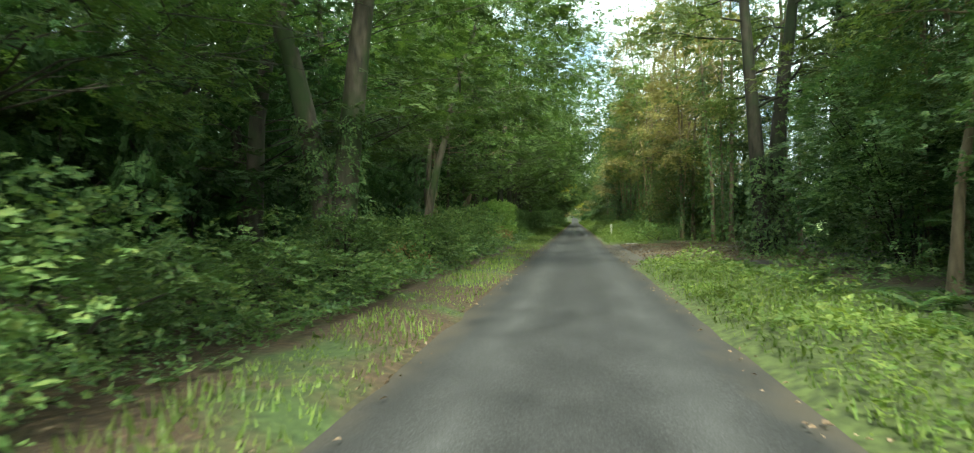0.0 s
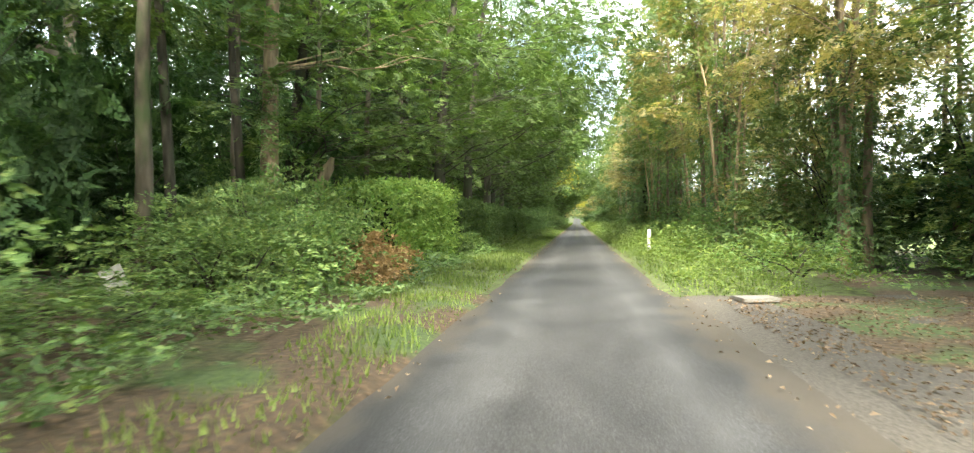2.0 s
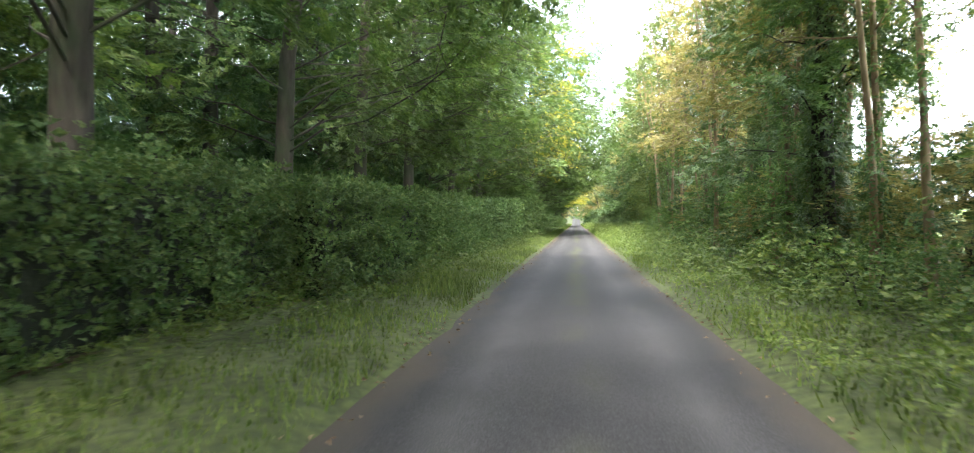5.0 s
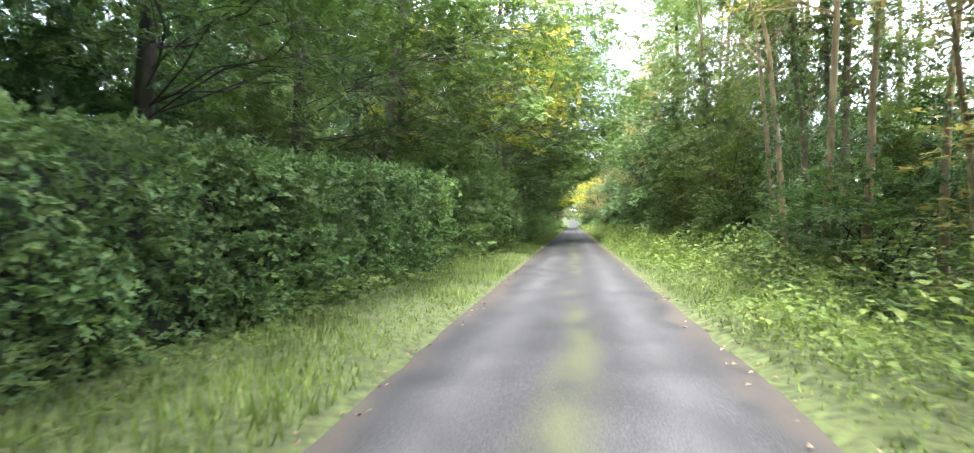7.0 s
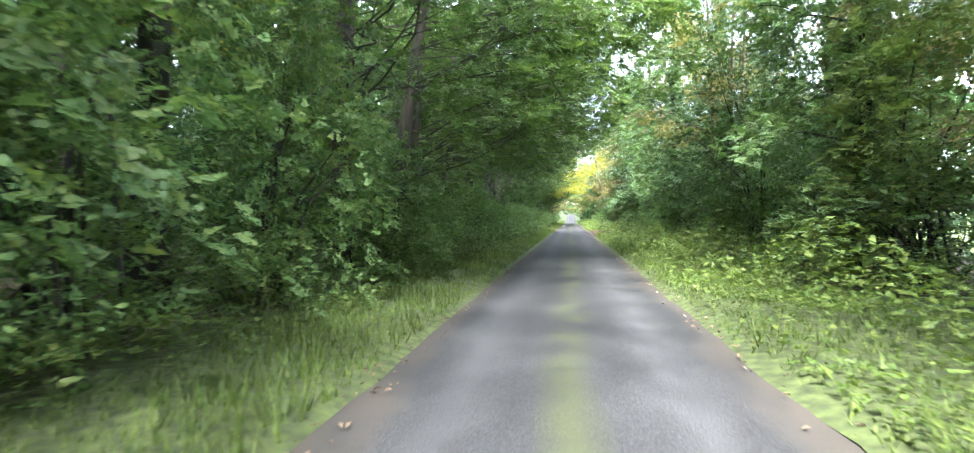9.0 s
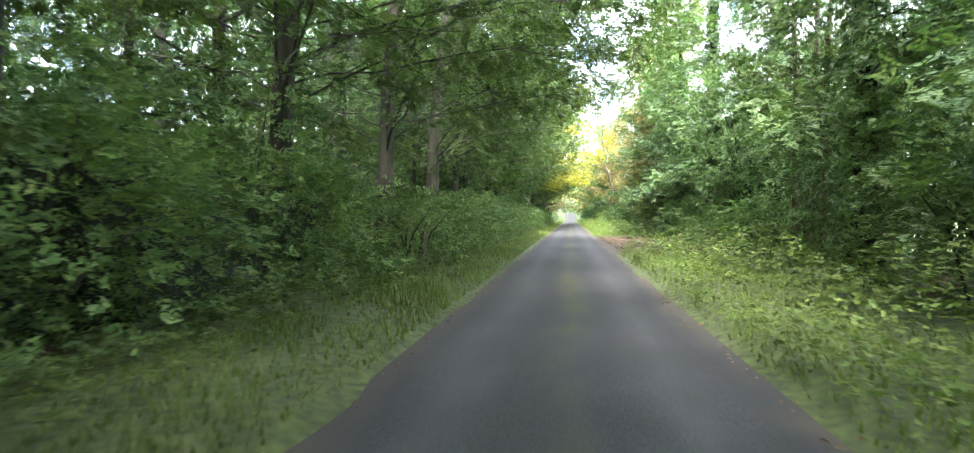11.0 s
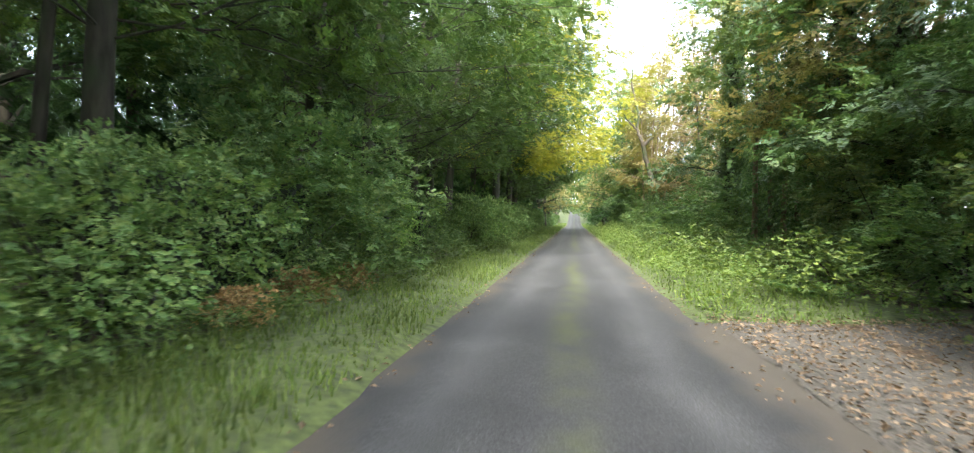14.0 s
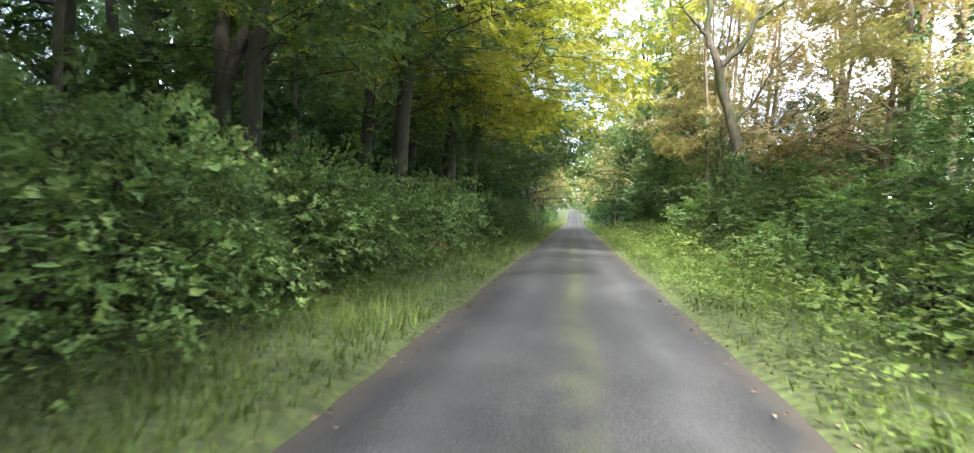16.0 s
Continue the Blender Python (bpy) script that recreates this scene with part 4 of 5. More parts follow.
gate_tree = tree("ivied_tree", "dark twin-stemmed tree with ivy, beside the drive", 305, 14.0, 0.34, BARK_DARK, LEAF_ASH, 30, 13, 22, 0.26, (1.1, 0.5), 4.2, 5.5, 0.4,
                 ((0, 0, -0.6, 0.2), (0.35, 0.2, 0.7, 0.4)), ivy=3.0, ivy_n=2400, ivy_leaf=0.15, limb=0.16)
gate_tree.matrix_basis = spot(5.5, 19.4)
slanted = tree("leaning_tree", "pale thin tree slanting away from the lane", 306, 9.0, 0.09, BARK_PALE, LEAF_ASH, 14, 10, 18, 0.18, (1.0, 0.45), 3.5, 3.0, 0.0, ((0, 0, 3.0, 1.2),))
slanted.matrix_basis = spot(5.5, 10.0)


def crooked_tree(name, label, seed, at, lines, bark, leaf_mat, sprays_per, n, leaf, ivy=0.0, ivy_n=0, group=""):
    """A tree of set limbs. lines: for each limb its points and its radius at both ends; the first one is the trunk."""
    r = np.random.default_rng(seed)
    root = thing(name, label, "tree", group, at)
    O, A = [], []
    for i, (pts, r0, r1) in enumerate(lines):
        p = np.array(pts, float)
        t = np.linspace(0, len(p) - 1, 4 * len(p))
        q = np.column_stack([np.interp(t, np.arange(len(p)), p[:, c]) for c in range(3)])
        q[1:-1] = (q[:-2] + q[1:-1] + q[2:]) / 3 + r.normal(0, 0.02, (len(q) - 2, 3))
        link_mesh("trunk" if i == 0 else "bough", *tube(q, np.linspace(r0, r1, len(q)) * (1 + (0.45 * np.exp(-q[:, 2] / 0.35) if i == 0 else 0)), 9), bark, root, smooth=True)
        twigs = []
        for s_ in range(0 if i == 0 else sprays_per):
            u = r.uniform(0.25, 1.0) * (len(q) - 1)
            c = np.array([np.interp(u, np.arange(len(q)), q[:, k]) for k in range(3)])
            d = unit(r.normal(0, 1, 3) + (0, 0, 0.5))
            e = c + d * r.uniform(0.5, 1.3)
            twigs.append(tube(np.vstack((c, (c + e) / 2 + r.normal(0, 0.08, 3), e)), (0.022, 0.013, 0.005), 4))
            O.append(e), A.append(d)
        if twigs:
            link_mesh("twig_growth", *join(twigs), bark, root)["kind"] = "stuff"
    P, D, N, L, W = sprays(r, np.array(O), np.array(A), n, 0.7, 0.3, leaf, 0.2)
    link_mesh("crown", *leaf_quads(P, D, N, L, W), leaf_mat, root)
    if ivy:
        p = np.array(lines[0][0], float)
        z, a = ivy * r.random(ivy_n), r.uniform(0, 2 * np.pi, ivy_n)
        c = np.column_stack([np.interp(z, p[:, 2], p[:, k]) for k in range(3)])
        o = np.column_stack((np.cos(a), np.sin(a), np.zeros(ivy_n)))
        P = c + o * (lines[0][1] + 0.3 * r.random(ivy_n) * (1.1 - z / ivy))[:, None]
        D, N = unit(o * 0.5 + (0, 0, -0.75) + r.normal(0, 0.4, (ivy_n, 3))), unit(o + (0, 0, 0.45) + r.normal(0, 0.35, (ivy_n, 3)))
        L = 0.15 * r.uniform(0.6, 1.3, ivy_n)
        link_mesh("ivy", *leaf_quads(P, D, N, L, L * 0.95), LEAF_IVY, root, "glossy dark ivy cloak")
    return root


crooked_tree("half_dead_tree", "crooked half-bare tree with ivy on its lower stem", 307, (4.95, 183.3, 0.0), (
    (((0, 0, -0.2), (0.12, 0, 1.5), (0.02, 0, 3.0), (-0.2, 0.1, 4.2), (-0.6, 0.1, 5.4), (-0.75, 0, 6.2)), 0.2, 0.13),
    (((-0.75, 0, 6.15), (-1.1, 0.1, 7.0), (-1.0, 0.2, 8.2), (-1.5, 0.3, 9.8), (-1.4, 0.3, 11.5)), 0.12, 0.03),
    (((-0.72, 0, 6.0), (-0.1, -0.1, 6.5), (0.35, -0.2, 7.4), (0.9, -0.1, 8.6), (0.8, 0, 10.5)), 0.11, 0.03),
    (((-1.05, 0.1, 7.0), (-1.8, -0.2, 7.6), (-2.3, -0.3, 8.6), (-3.0, -0.4, 9.2)), 0.06, 0.015),
    (((-0.2, 0.1, 4.3), (0.5, 0.3, 5.0), (0.9, 0.5, 5.9), (1.7, 0.6, 6.6)), 0.06, 0.015),
    (((0.35, -0.2, 7.4), (1.2, -0.5, 7.9), (2.0, -0.6, 9.0)), 0.05, 0.015)), BARK_BEECH, LEAF_RUST, 9, 9, 0.16, 3.4, 1500)
crooked_tree("limbed_tree", "dark old tree with one great limb reaching to the lane", 309, (-7.9, 176.0, 0.0), (
    (((0, 0, -0.2), (0.05, 0, 2.0), (0.1, 0, 3.6), (0.0, 0.2, 6.0), (-0.4, 0.3, 9.0), (-0.5, 0.4, 13.0)), 0.27, 0.1),
    (((0.1, 0, 3.5), (0.6, -0.1, 4.9), (1.6, 0, 5.8), (2.7, 0.1, 6.3), (4.2, 0.2, 6.15), (5.0, 0.2, 6.4)), 0.18, 0.03),
    (((2.6, 0.1, 6.25), (3.3, 0.0, 7.4), (4.6, 0.2, 8.6)), 0.07, 0.02),
    (((0.0, 0.2, 6.4), (1.2, -0.4, 8.0), (2.6, -0.5, 9.6)), 0.1, 0.02)), BARK_DARK, LEAF_BEECH, 14, 20, 0.28)
for k, (x, y, s) in enumerate(((7.2, 189.5, 1.25), (8.0, 184.0, 1.2), (7.4, 178.5, 1.1), (10.0, 188.0, 1.25), (10.5, 181.0, 1.2))):
    if k == 0:
        rusty = tree("rusty_tree", "tree turned rusty brown among green ones", 308, 10.0, 0.14, BARK_PALE, LEAF_RUST, 26, 12, 22, 0.17, (0.9, 0.45), 1.8, 3.2, 0.0, ((0, 0, 0.2, 0.2), (0.4, 0.1, 0.6, -0.3)), group="rusty trees", rise=(0.3, 1.0))
    plant(rusty, x, y, k * 70, s)
plant(rusty, 7.4, 41.0, 200, 1.0)
plant(rusty, 7.0, 103.0, 20, 1.0)

# ---- shrubs ----
laurel = [bush("shrub", "glossy dark evergreen shrub at the foot of the wood", 200 + i, (1.3, 1.5, 1.7), LEAF_LAUREL, 230, 15, 0.125, group="shrubs") for i in range(2)]
hazel = [bush("hazel_bush", "leafy hazel bush leaning over the verge", 210 + i, (1.5, 1.8, 3.4), LEAF_HAZEL, 270, 13, 0.19, group="hazel bushes", spray=(0.75, 0.3), aspect=0.75) for i in range(2)]
thicket = [bush("thicket", ("tall ivy-choked thicket between the roadside trees", "tall light green thicket between the roadside trees", "tall thicket of thin stems turning golden")[i], 220 + i, (1.6, 2.2, 6.5), (LEAF_IVY, LEAF_ASH, LEAF_GOLD)[i], 560, 17, 0.155, group="thickets", spray=(0.8, 0.35), aspect=0.85, stems=12, deep=True) for i in range(3)]
low = [(-4.2 + 0.25 * math.sin(j * 2.1) - 0.8 * (j > 10), 0.5 + j * 2.15, 1.0, (0.75 + 0.2 * math.sin(j * 1.3) + 0.2 * (j > 10)) * (0.4 if j in (11, 12) else 1.0)) for j in range(15)]
low += [(-4.1 + 0.2 * math.sin(j * 2.3), 125.5 + j * 2.0, 1.0, 0.98 + 0.15 * math.sin(j * 1.7)) for j in range(1, 12)]
low += [(-4.2 + 0.2 * math.sin(j * 2.7), 166.6 + j * 1.5, 1.0, 1.12 + 0.15 * math.sin(j * 1.9)) for j in range(9)]
low += [(-5.6, 31.0, 1.0, 1.15), (-4.5, 29.5, 1.0, 1.05), (-6.3, 33.0, 1.0, 1.2), (-6.0, 29.6, 1.0, 0.95), (-4.1, 95.0, 0.9, 0.8), (-4.1, 99.2, 0.9, 0.8), (-4.0, 103.4, 0.9, 0.75), (-4.0, 42.0, 0.7, 0.6), (-4.3, 107.5, 0.9, 0.9), (-4.6, 60.2, 0.7, 0.95)]
for k, (x, y, s, sz) in enumerate(low):
    plant(laurel[k % 2], x, y, prng.uniform(0, 360), s, sz)
underwood = [bush("underwood_bush", "shaded bush growing deep in the wood", 240 + i, (2.2, 2.8, 4.2), LEAF_SHADED, 180, 9, 0.42, group="underwood", spray=(1.0, 0.5), stems=8, aspect=0.8, deep=True) for i in range(2)]
for x, y, sz in ((-12.5, 12, 1.1), (-12.0, 18, 1.1), (-12.5, 25, 1.1), (-12.0, 33, 1.1), (10.2, 93, 1.1), (10.0, 98.5, 1.2), (10.2, 104, 1.2), (10.0, 110, 1.2), (9.8, 87, 1.0), (9.5, 4, 0.9), (9.0, 10, 0.8), (9.2, 15, 0.9), (9.5, 19.5, 0.7), (12, 24, 0.6), (12, 29, 0.6), (10, 34, 0.8), (11, 37.5, 0.9)):
    plant(underwood[int(y) % 2], x, y, y * 50, 1.0, sz)
for k in range(21):
    plant(underwood[k % 2], 10.6 + prng.uniform(-0.5, 0.5), 116 + k * 4.8, prng.uniform(0, 360), 1.1, prng.uniform(1.0, 1.4))
for k in range(64):
    if k < 14 and k % 3 == 0 or k % 4 == 3:
        continue
    plant(underwood[k % 2], (-9.6, -11.5, -14.5)[k % 3] + prng.uniform(-0.6, 0.6), -3 + k * 3.5 + prng.uniform(-1, 1), prng.uniform(0, 360), prng.uniform(0.9, 1.15), prng.uniform(0.6, 1.0))
for k, (x, y, s, sz) in enumerate(((6.2, 133, 1, 0.5), (6.0, 138, 1, 0.5), (6.2, 142.5, 1, 0.6), (6.2, 148, 1, 0.5), (6.0, 153, 1, 0.5), (-4.5, 90.6, 1.0, 0.95), (-4.4, 93.4, 1.1, 1.15), (-4.3, 96.4, 1.1, 1.1), (-4.3, 100.0, 1.05, 1.1), (-4.4, 105.5, 1.0, 0.8), (-4.5, 138.8, 1.0, 0.62), (-4.5, 140.8, 0.95, 0.58), (-4.6, 117, 1.0, 0.7), (-4.6, 121.5, 1.0, 0.8), (-4.4, 151.8, 1.0, 0.8), (-4.5, 154.4, 0.9, 0.6),
                                   (6.3, 1, 1.0, 0.6), (6.2, 37, 1.1, 0.6), (5.6, 41, 1, 0.5), (5.8, 46.5, 1, 0.6), (5.8, 51, 1, 0.6), (5.6, 57, 1, 0.7), (5.4, 66, 1, 0.7), (5.4, 75, 1, 0.6), (5.4, 83.5, 1, 0.6), (5.6, 92.5, 1, 0.6),
                                   (5.4, 102, 1, 0.6), (5.4, 111, 1, 0.7), (5.6, 121, 1, 0.8), (5.6, 163, 1, 0.7), (5.4, 173, 1, 0.6), (5.2, 179, 1, 0.6), (5.2, 186, 1, 0.7), (4.8, 202, 1, 0.8))):
    plant(hazel[k % 2], x, y, prng.uniform(0, 360), s, sz)
for k, (x, y, s, sz) in enumerate(((8, 1, 1, 0.7), (7.5, 8, 1, 0.7), (7, 14.5, 1, 0.7), (7.8, 33.5, 1.1, 0.9), (6.4, 36.5, 0.9, 0.8), (7.4, 40.5, 1, 0.75), (6.6, 52.5, 0.9, 0.5), (7.5, 56, 1, 0.5), (6.5, 62, 1, 0.45), (7, 66, 1, 0.4), (7, 70, 1, 0.45), (7, 75, 1, 0.4), (7, 79, 1, 0.5), (7.5, 88, 1, 0.6), (7, 97, 1, 1), (5.4, 93.5, 1, 0.8), (5.6, 98, 1, 0.85), (5.3, 102.5, 1, 0.8), (6.0, 105.5, 1, 1), (5.6, 110.5, 1, 1),
                                   (6, 115, 1, 1), (6.4, 121, 1, 1), (6.6, 126.5, 1, 1), (7.2, 132, 1, 1), (7, 137.5, 1, 1.1), (7, 143, 1, 1.1), (7.2, 148, 1, 1), (6.8, 153.5, 1, 1), (6.6, 159, 1, 1), (7, 167, 1, 1), (7, 174, 1, 0.5), (6.8, 181, 1, 0.45), (6.4, 190, 1, 0.6), (6, 197, 1, 1), (6, 204, 1, 1), (6, 210, 1, 1), (9, 113, 1.1, 1), (9, 119, 1.1, 1), (9.2, 125, 1.1, 1), (9.4, 130, 1.1, 1), (9.4, 135, 1.1, 1), (9.4, 140, 1.1, 1), (9.4, 145.5, 1.1, 1), (9.4, 151, 1.1, 1), (9.2, 156.5, 1.1, 1), (9, 163, 1.1, 1), (9, 170, 1.1, 1), (9, 187, 1, 0.4), (8.6, 194, 1, 0.8),
                                   (9.8, 36, 1.1, 0.45), (9.8, 41, 1.1, 0.45), (9.8, 46, 1.1, 0.45), (9.4, 54, 1.1, 0.5), (9, 83, 1.1, 0.5), (9, 92, 1.1, 0.6), (9, 61, 1.1, 0.5), (9, 67, 1.1, 0.5), (9, 74, 1.1, 0.5))):
    if x >= 8.6:
        plant(underwood[k % 2], x, y, k * 47, 0.9, sz * 1.45)
        continue
    plant(thicket[0 if y < 31 else 1 if y < 39 else 2 if y < 52 else (1 if k % 2 else 2) if y < 61 else (0 if k % 2 else 2) if y < 82 else 1 if y < 104 else 0], x, y, prng.uniform(0, 360), s, sz)

for x, y, sz in ((-9.0, 10, 0.9), (-8.6, 17, 0.9), (-9.2, 22.5, 0.85), (-8.8, 27, 0.9), (-9.4, 32, 0.85), (-9.0, 40, 0.9), (-9.5, 5, 0.9)):
    plant(underwood[int(y) % 2], x, y, y * 40, 0.8, sz * 1.4)

for x, y, sz in ((5.9, 149.3, 0.55), (5.8, 155.2, 0.5)):
    plant(thicket[1], x, y, y * 31, 0.9, sz)

# ---- far end of the lane and the distance ----
far_tree = [tree("far_tree", "distant roadside tree arching over the lane", 230 + i, 13.0, 0.25, BARK_DARK, (LEAF_BEECH, LEAF_GOLD)[i], 20, 9, 10, 0.5, (1.6, 0.8), 2.6, 6.6, 0.0, group="far trees", deep=True, wide=0.3) for i in range(2)]
for k in range(44):
    y = 216 + (k // 2) * 8.5 + prng.uniform(-2, 2)
    side = -1 if k % 2 else 1
    plant(far_tree[prng.randrange(2)], side * prng.uniform(4.2, 5.6), y, prng.uniform(0, 360), prng.uniform(0.9, 1.1))
for x, y in ((-3.7, 222), (3.9, 227), (-3.9, 238), (3.7, 247)):
    plant(far_tree[0], x, y, x * 50, 1.0)
for x, y in ((-9, 425), (-3, 432), (3, 428), (9, 424), (0, 445), (-6, 440), (7, 441)):
    plant(far_tree[(int(x) + y) % 2], x, y, x * 40, 1.1)
for k in range(9):
    plant(underwood[k % 2], -8.4 + 0.5 * math.sin(k * 2.0), 190 + k * 5.0, k * 70, 1.0, 1.0)
for k in range(10):
    plant(underwood[k % 2], -7.0 + 0.6 * math.sin(k * 2.3), 207 + k * 9.0, k * 61, 1.0, 1.6)
for k in range(13):
    plant(underwood[k % 2], 5.6 + 0.3 * math.sin(k * 2.0), 214 + k * 9.0, k * 50, 1.0, 0.9)
frng = np.random.default_rng(77)
n = 170000
P = np.column_stack((frng.uniform(-36, -18, n), frng.uniform(-30, 330, n), np.where(frng.random(n) < 0.3, 6.0, 22.0) * frng.random(n) + 0.1))
D = unit(frng.normal(0, 1, (n, 3)))
N = unit(frng.normal(0, 1, (n, 3)))
L = frng.uniform(0.6, 1.2, n)
tagged(link_mesh("far_wood", *leaf_tris(P, D, N, L, L * 0.7), LEAF_SHADED), "shade-darkened green wood far behind the lane", "wood", "", "stuff")
n = 8000
P = np.column_stack((frng.uniform(150, 190, n), frng.uniform(-200, 600, n), frng.uniform(0.0, 9, n)))
L = frng.uniform(1.5, 3.0, n)
tagged(link_mesh("far_tree_line", *leaf_tris(P, D[:n], N[:n], L, L * 0.7), LEAF_SHADED), "distant tree line across the field", "wood", "", "stuff")


# ---- small things by the lane ----
def post(name, label, category, x, y, h, w, d, mat, tilt=(0, 0, 0), cap=0.02, z=0.05, group=""):
    """A squared post with chamfered top, set into the ground."""
    root = thing(name, label, category, group, (x, y, gz(y) + z))
    root.rotation_euler = [radians(a) for a in tilt]
    bm = bmesh.new()
    bmesh.ops.create_cube(bm, size=1.0, matrix=Matrix.LocRotScale((0, 0, h / 2 - 0.2), None, (w, d, h + 0.4)))
    bmesh.ops.bevel(bm, geom=[e for e in bm.edges], offset=cap, segments=2, affect="EDGES")
    me = bpy.data.meshes.new("shaft")
    bm.to_mesh(me)
    bm.free()
    me.materials.append(mat)
    ob = new("shaft", me)
    ob.parent = root
    return root


def rail(parent, p, q, w, d, mat):
    bm = bmesh.new()
    a, b = Vector(p), Vector(q)
    m = Matrix.Translation((a + b) / 2) @ (b - a).to_track_quat("Y", "Z").to_matrix().to_4x4() @ Matrix.Diagonal((w, (b - a).length, d, 1))
    bmesh.ops.create_cube(bm, size=1.0, matrix=m)
    bmesh.ops.bevel(bm, geom=[e for e in bm.edges], offset=0.008, segments=1, affect="EDGES")
    me = bpy.data.meshes.new("rail")
    bm.to_mesh(me)
    bm.free()
    me.materials.append(mat)
    ob = new("rail", me)
    ob.parent = parent
    return ob


post("marker_post", "white-painted marker post among the verge weeds", "post", 2.33, 41.25, 0.88, 0.11, 0.11, POST_WHITE)
post("stake", "short weathered wooden stake in the verge", "stake", -3.25, 125.9, 0.85, 0.06, 0.06, POST_WOOD, (2, 3, 10), 0.008)
post("stake", "pale weathered stake among the weeds", "stake", 5.4, 127.2, 0.85, 0.07, 0.07, POST_WOOD, (-3, 4, 20), 0.008)
for k, (x, y, h) in enumerate(((6.2, 108.5, 1.2), (6.1, 104.5, 1.25), (5.8, 101.0, 1.5), (6.2, 96.5, 1.15))):
    f = post("fence_post", "old wooden fence post in the undergrowth", "fence post", x, y, h, 0.13, 0.13, POST_WOOD, (k * 1.5 - 2, 2 - k, 5), 0.012, group="fence posts")
    if k:
        rail(f, (0, 0.0, h - 0.25), (0, 4.0, h - 0.2), 0.04, 0.1, POST_WOOD)
for k, (x, y, h) in enumerate(((6.6, 41.2, 1.5), (8.4, 41.8, 1.35), (6.9, 44.6, 1.35))):
    f = post("fence_post", "mossy wooden fence post behind the weeds", "fence post", x, y, h, 0.15, 0.15, POST_WOOD, (1, k - 1, 8), 0.014, group="fence posts")
    if k == 0:
        rail(f, (0, 0, h - 0.2), (1.8, 0.6, h - 0.25), 0.05, 0.09, POST_WOOD)
        rail(f, (0, 0, h - 0.2), (0.3, 3.4, h - 0.3), 0.05, 0.09, POST_WOOD)
for k, (x, y, h) in enumerate(((9.2, 11.0, 1.25), (9.2, 14.5, 1.25), (9.3, 18.0, 1.2), (9.2, 21.5, 1.25))):
    f = post("fence_post", "weathered field fence post behind the trees", "fence post", x, y, h, 0.12, 0.12, POST_WOOD, (0, k - 1, 3), 0.012, group="fence posts")
    if k:
        rail(f, (0, 0, h - 0.12), (0, -3.5, h - 0.12), 0.04, 0.1, POST_WOOD)
        rail(f, (0, 0, h - 0.6), (0, -3.5, h - 0.6), 0.04, 0.1, POST_WOOD)

# concrete access cover at the lane's edge
bm = bmesh.new()
bmesh.ops.create_cube(bm, size=1.0, matrix=Matrix.LocRotScale((0, 0, 0.01), None, (0.55, 0.4, 0.06)))
bmesh.ops.bevel(bm, geom=[e for e in bm.edges], offset=0.008, segments=2, affect="EDGES")
bmesh.ops.inset_region(bm, faces=[f for f in bm.faces if f.normal.z > 0.9 and f.calc_area() > 0.1], thickness=0.05, depth=-0.006)
me = bpy.data.meshes.new("access_cover")
bm.to_mesh(me)
bm.free()
me.materials.append(COVER_STONE)
cover = tagged(new("access_cover", me), "pale concrete access cover set in the drive mouth", "access cover")
cover.location, cover.rotation_euler = (2.6, 30.0, 0.04), (0, 0, 0.2)

# white board that leans in the undergrowth
bm = bmesh.new()
bmesh.ops.create_cube(bm, size=1.0, matrix=Matrix.LocRotScale((0, 0, 0.35), None, (0.28, 0.035, 0.55)))
bmesh.ops.bevel(bm, geom=[e for e in bm.edges], offset=0.008, segments=2, affect="EDGES")
me = bpy.data.meshes.new("panel")
bm.to_mesh(me)
bm.free()
me.materials.append(POST_WHITE)
board = thing("board", "weathered white board leaning among the ivy", "board", "", (-6.0, 28.0, 0.1))
board.rotation_euler = (radians(-18), radians(-24), radians(28))
new("panel", me).parent = board
for h in (0.25, 0.45):
    rail(board, (-0.15, -0.025, h), (0.15, -0.025, h + 0.02), 0.012, 0.02, BARK_DARK)

# snapped stub of a bough behind the hedge
stub = thing("snag", "snapped pale dead trunk behind the hedge", "dead trunk", "", (-6.2, 34.6, 0.2))
link_mesh("trunk", *tube(np.array(((-0.6, 0, -0.3), (-0.35, 0.1, 0.8), (-0.05, 0.1, 1.7), (0.3, 0.12, 2.35), (0.42, 0.1, 2.6))), (0.2, 0.17, 0.15, 0.14, 0.04), 9), BARK_PALE, stub, smooth=True)


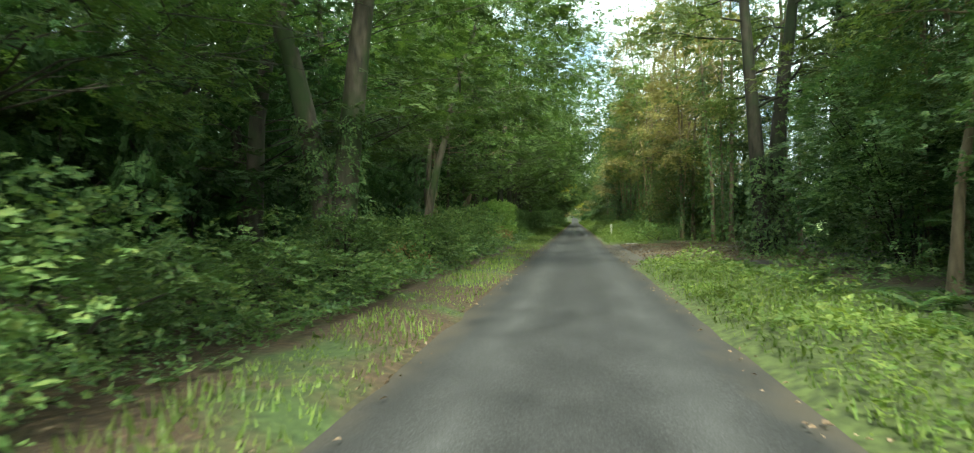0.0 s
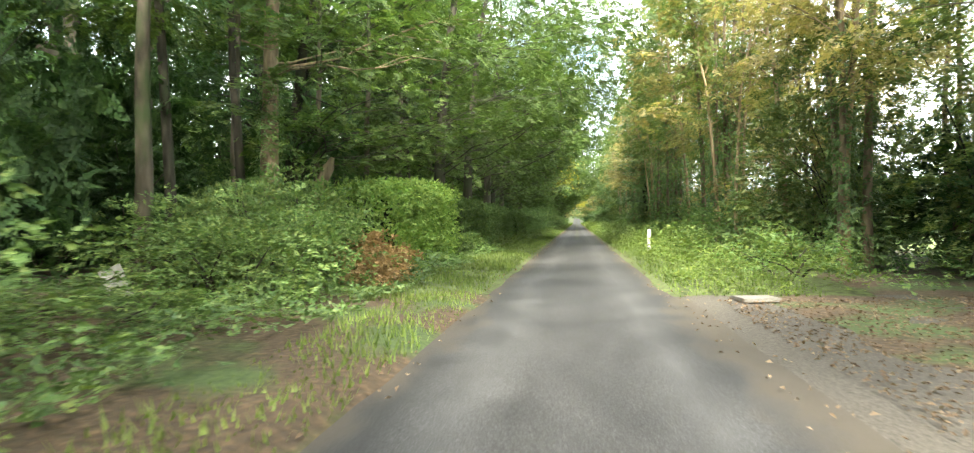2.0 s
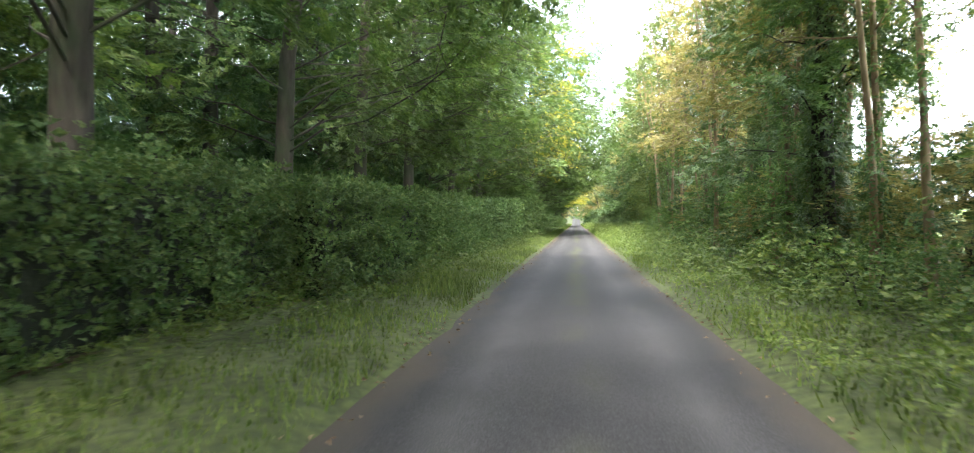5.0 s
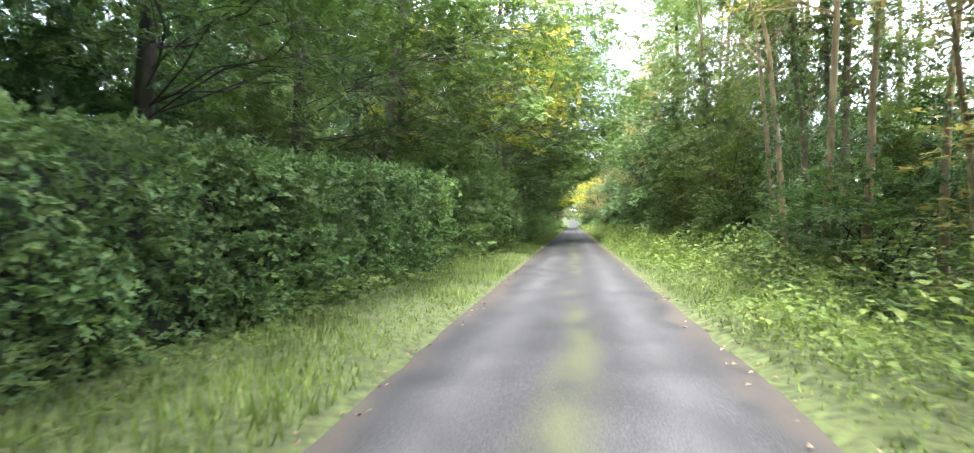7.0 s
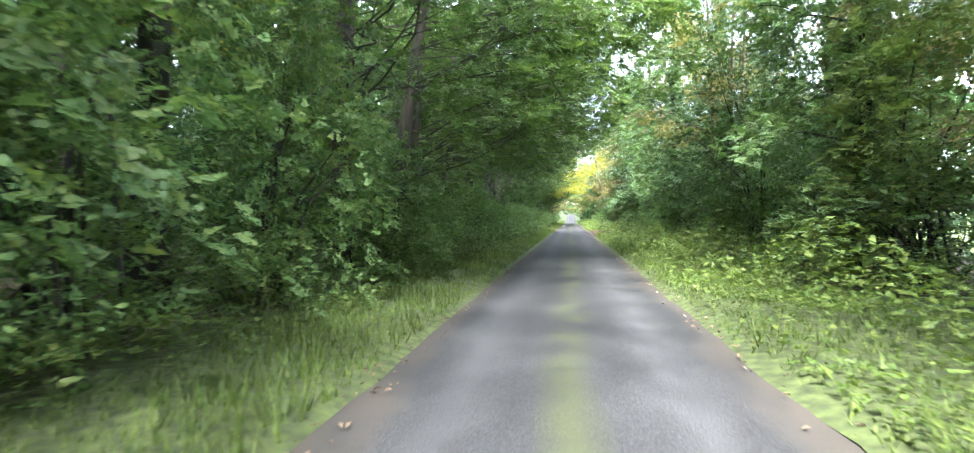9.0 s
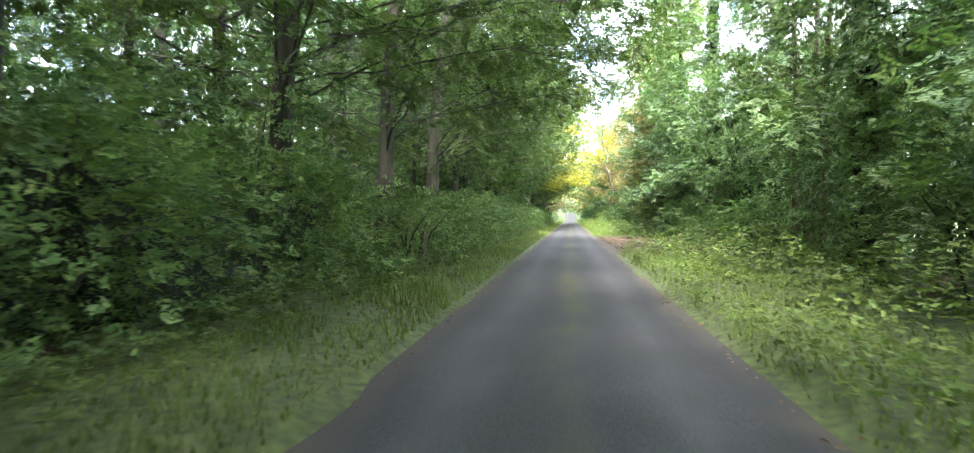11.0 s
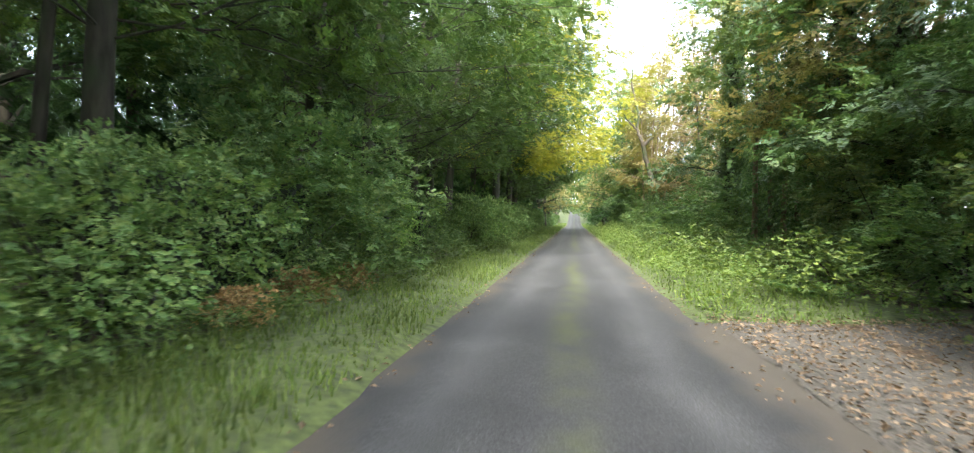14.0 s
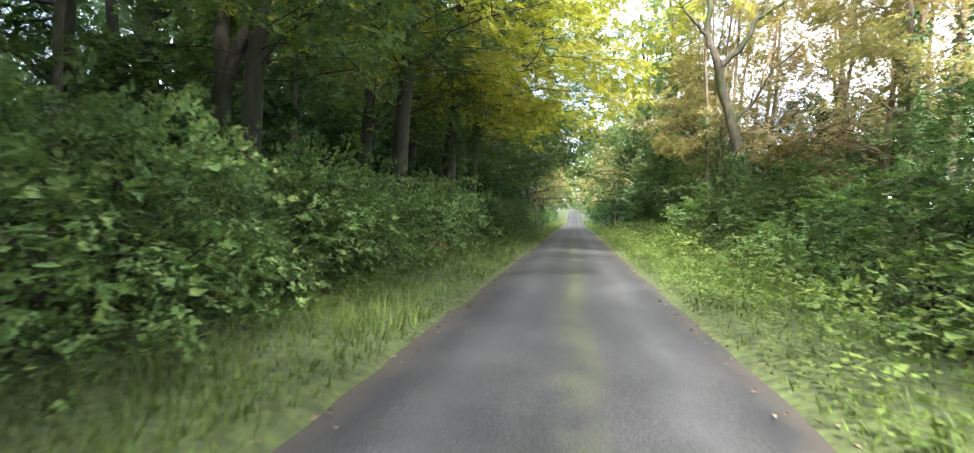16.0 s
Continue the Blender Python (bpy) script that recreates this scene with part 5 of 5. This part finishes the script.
def fern(seed):
    """A fern: arching fronds from one crown, each with paired leaflets."""
    r = np.random.default_rng(seed)
    root = thing("fern", "green arching fern in the undergrowth", "fern", "ferns")
    for k in range(9):
        a = k * 2 * math.pi / 9 + r.normal(0, 0.2)
        ln = r.uniform(0.55, 0.85)
        u = np.linspace(0.15, 1.0, 13)
        c = np.column_stack((np.cos(a) * u * ln * 0.85, np.sin(a) * u * ln * 0.85, ln * (0.95 * u - 0.62 * u ** 2)))
        side = np.array((-math.sin(a), math.cos(a), 0.0))
        out = np.array((math.cos(a), math.sin(a), 0.0))
        P = np.concatenate((c, c))
        sg = np.concatenate((np.ones(13), -np.ones(13)))[:, None]
        D = unit(side * sg + out * 0.35 + (0, 0, -0.12))
        N = np.tile((0.0, 0.0, 1.0), (26, 1)) + r.normal(0, 0.12, (26, 3))
        L = np.tile(ln * 0.27 * np.sin(np.pi * np.clip(u * 0.85 + 0.12, 0, 1)) + 0.01, 2)
        link_mesh("frond", *join([leaf_quads(P, D, unit(N), L, L * 0.32)]), LEAF_FERN, root)
    return root


ferns = [fern(401), fern(402)]
for k in range(34):
    y = (36 + k * 2.9) if k < 18 else (153 + (k - 18) * 2.4)
    plant(ferns[k % 2], prng.uniform(3.4, 4.6), y, prng.uniform(0, 360), prng.uniform(0.8, 1.25))
for k in range(8):
    plant(ferns[k % 2], prng.uniform(3.2, 4.2), 3 + k * 1.7, prng.uniform(0, 360), prng.uniform(0.8, 1.1))

bracken = [bush("bracken_clump", "dead brown bracken and cut twigs at a hedge's foot", 501, (0.6, 0.8, 0.75), LEAF_BRACKEN, 190, 13, 0.085, "bracken", "bracken clumps", spray=(0.35, 0.12), stems=4)]
for x, y, q in ((-3.5, 30.8, 0.6), (-3.9, 31.7, 0.8), (-4.4, 32.6, 1.0), (-4.2, 33.3, 1.1), (-3.5, 152.3, 0.5), (-3.5, 150.6, 0.55), (-3.5, 148.8, 0.5), (-3.7, 178.6, 0.8), (-4.0, 14.0, 0.8)):
    plant(bracken[0], x, y, y * 77, q)
# low bramble mounds along the foot of the trees
mounds = [bush("bramble_mound", "low light green bramble mound on the verge", 511 + i, (1.0, 1.1, 1.0), LEAF_HAZEL, 95, 12, 0.095, "bramble", "bramble mounds", spray=(0.45, 0.2), stems=5) for i in range(2)]
for k in range(40):
    y = (33.5 + k * 2.2) if k < 15 else (152.5 + (k - 15) * 2.3)
    plant(mounds[k % 2], prng.uniform(4.0, 4.9), y, prng.uniform(0, 360), prng.uniform(0.9, 1.15), prng.uniform(0.75, 1.15))
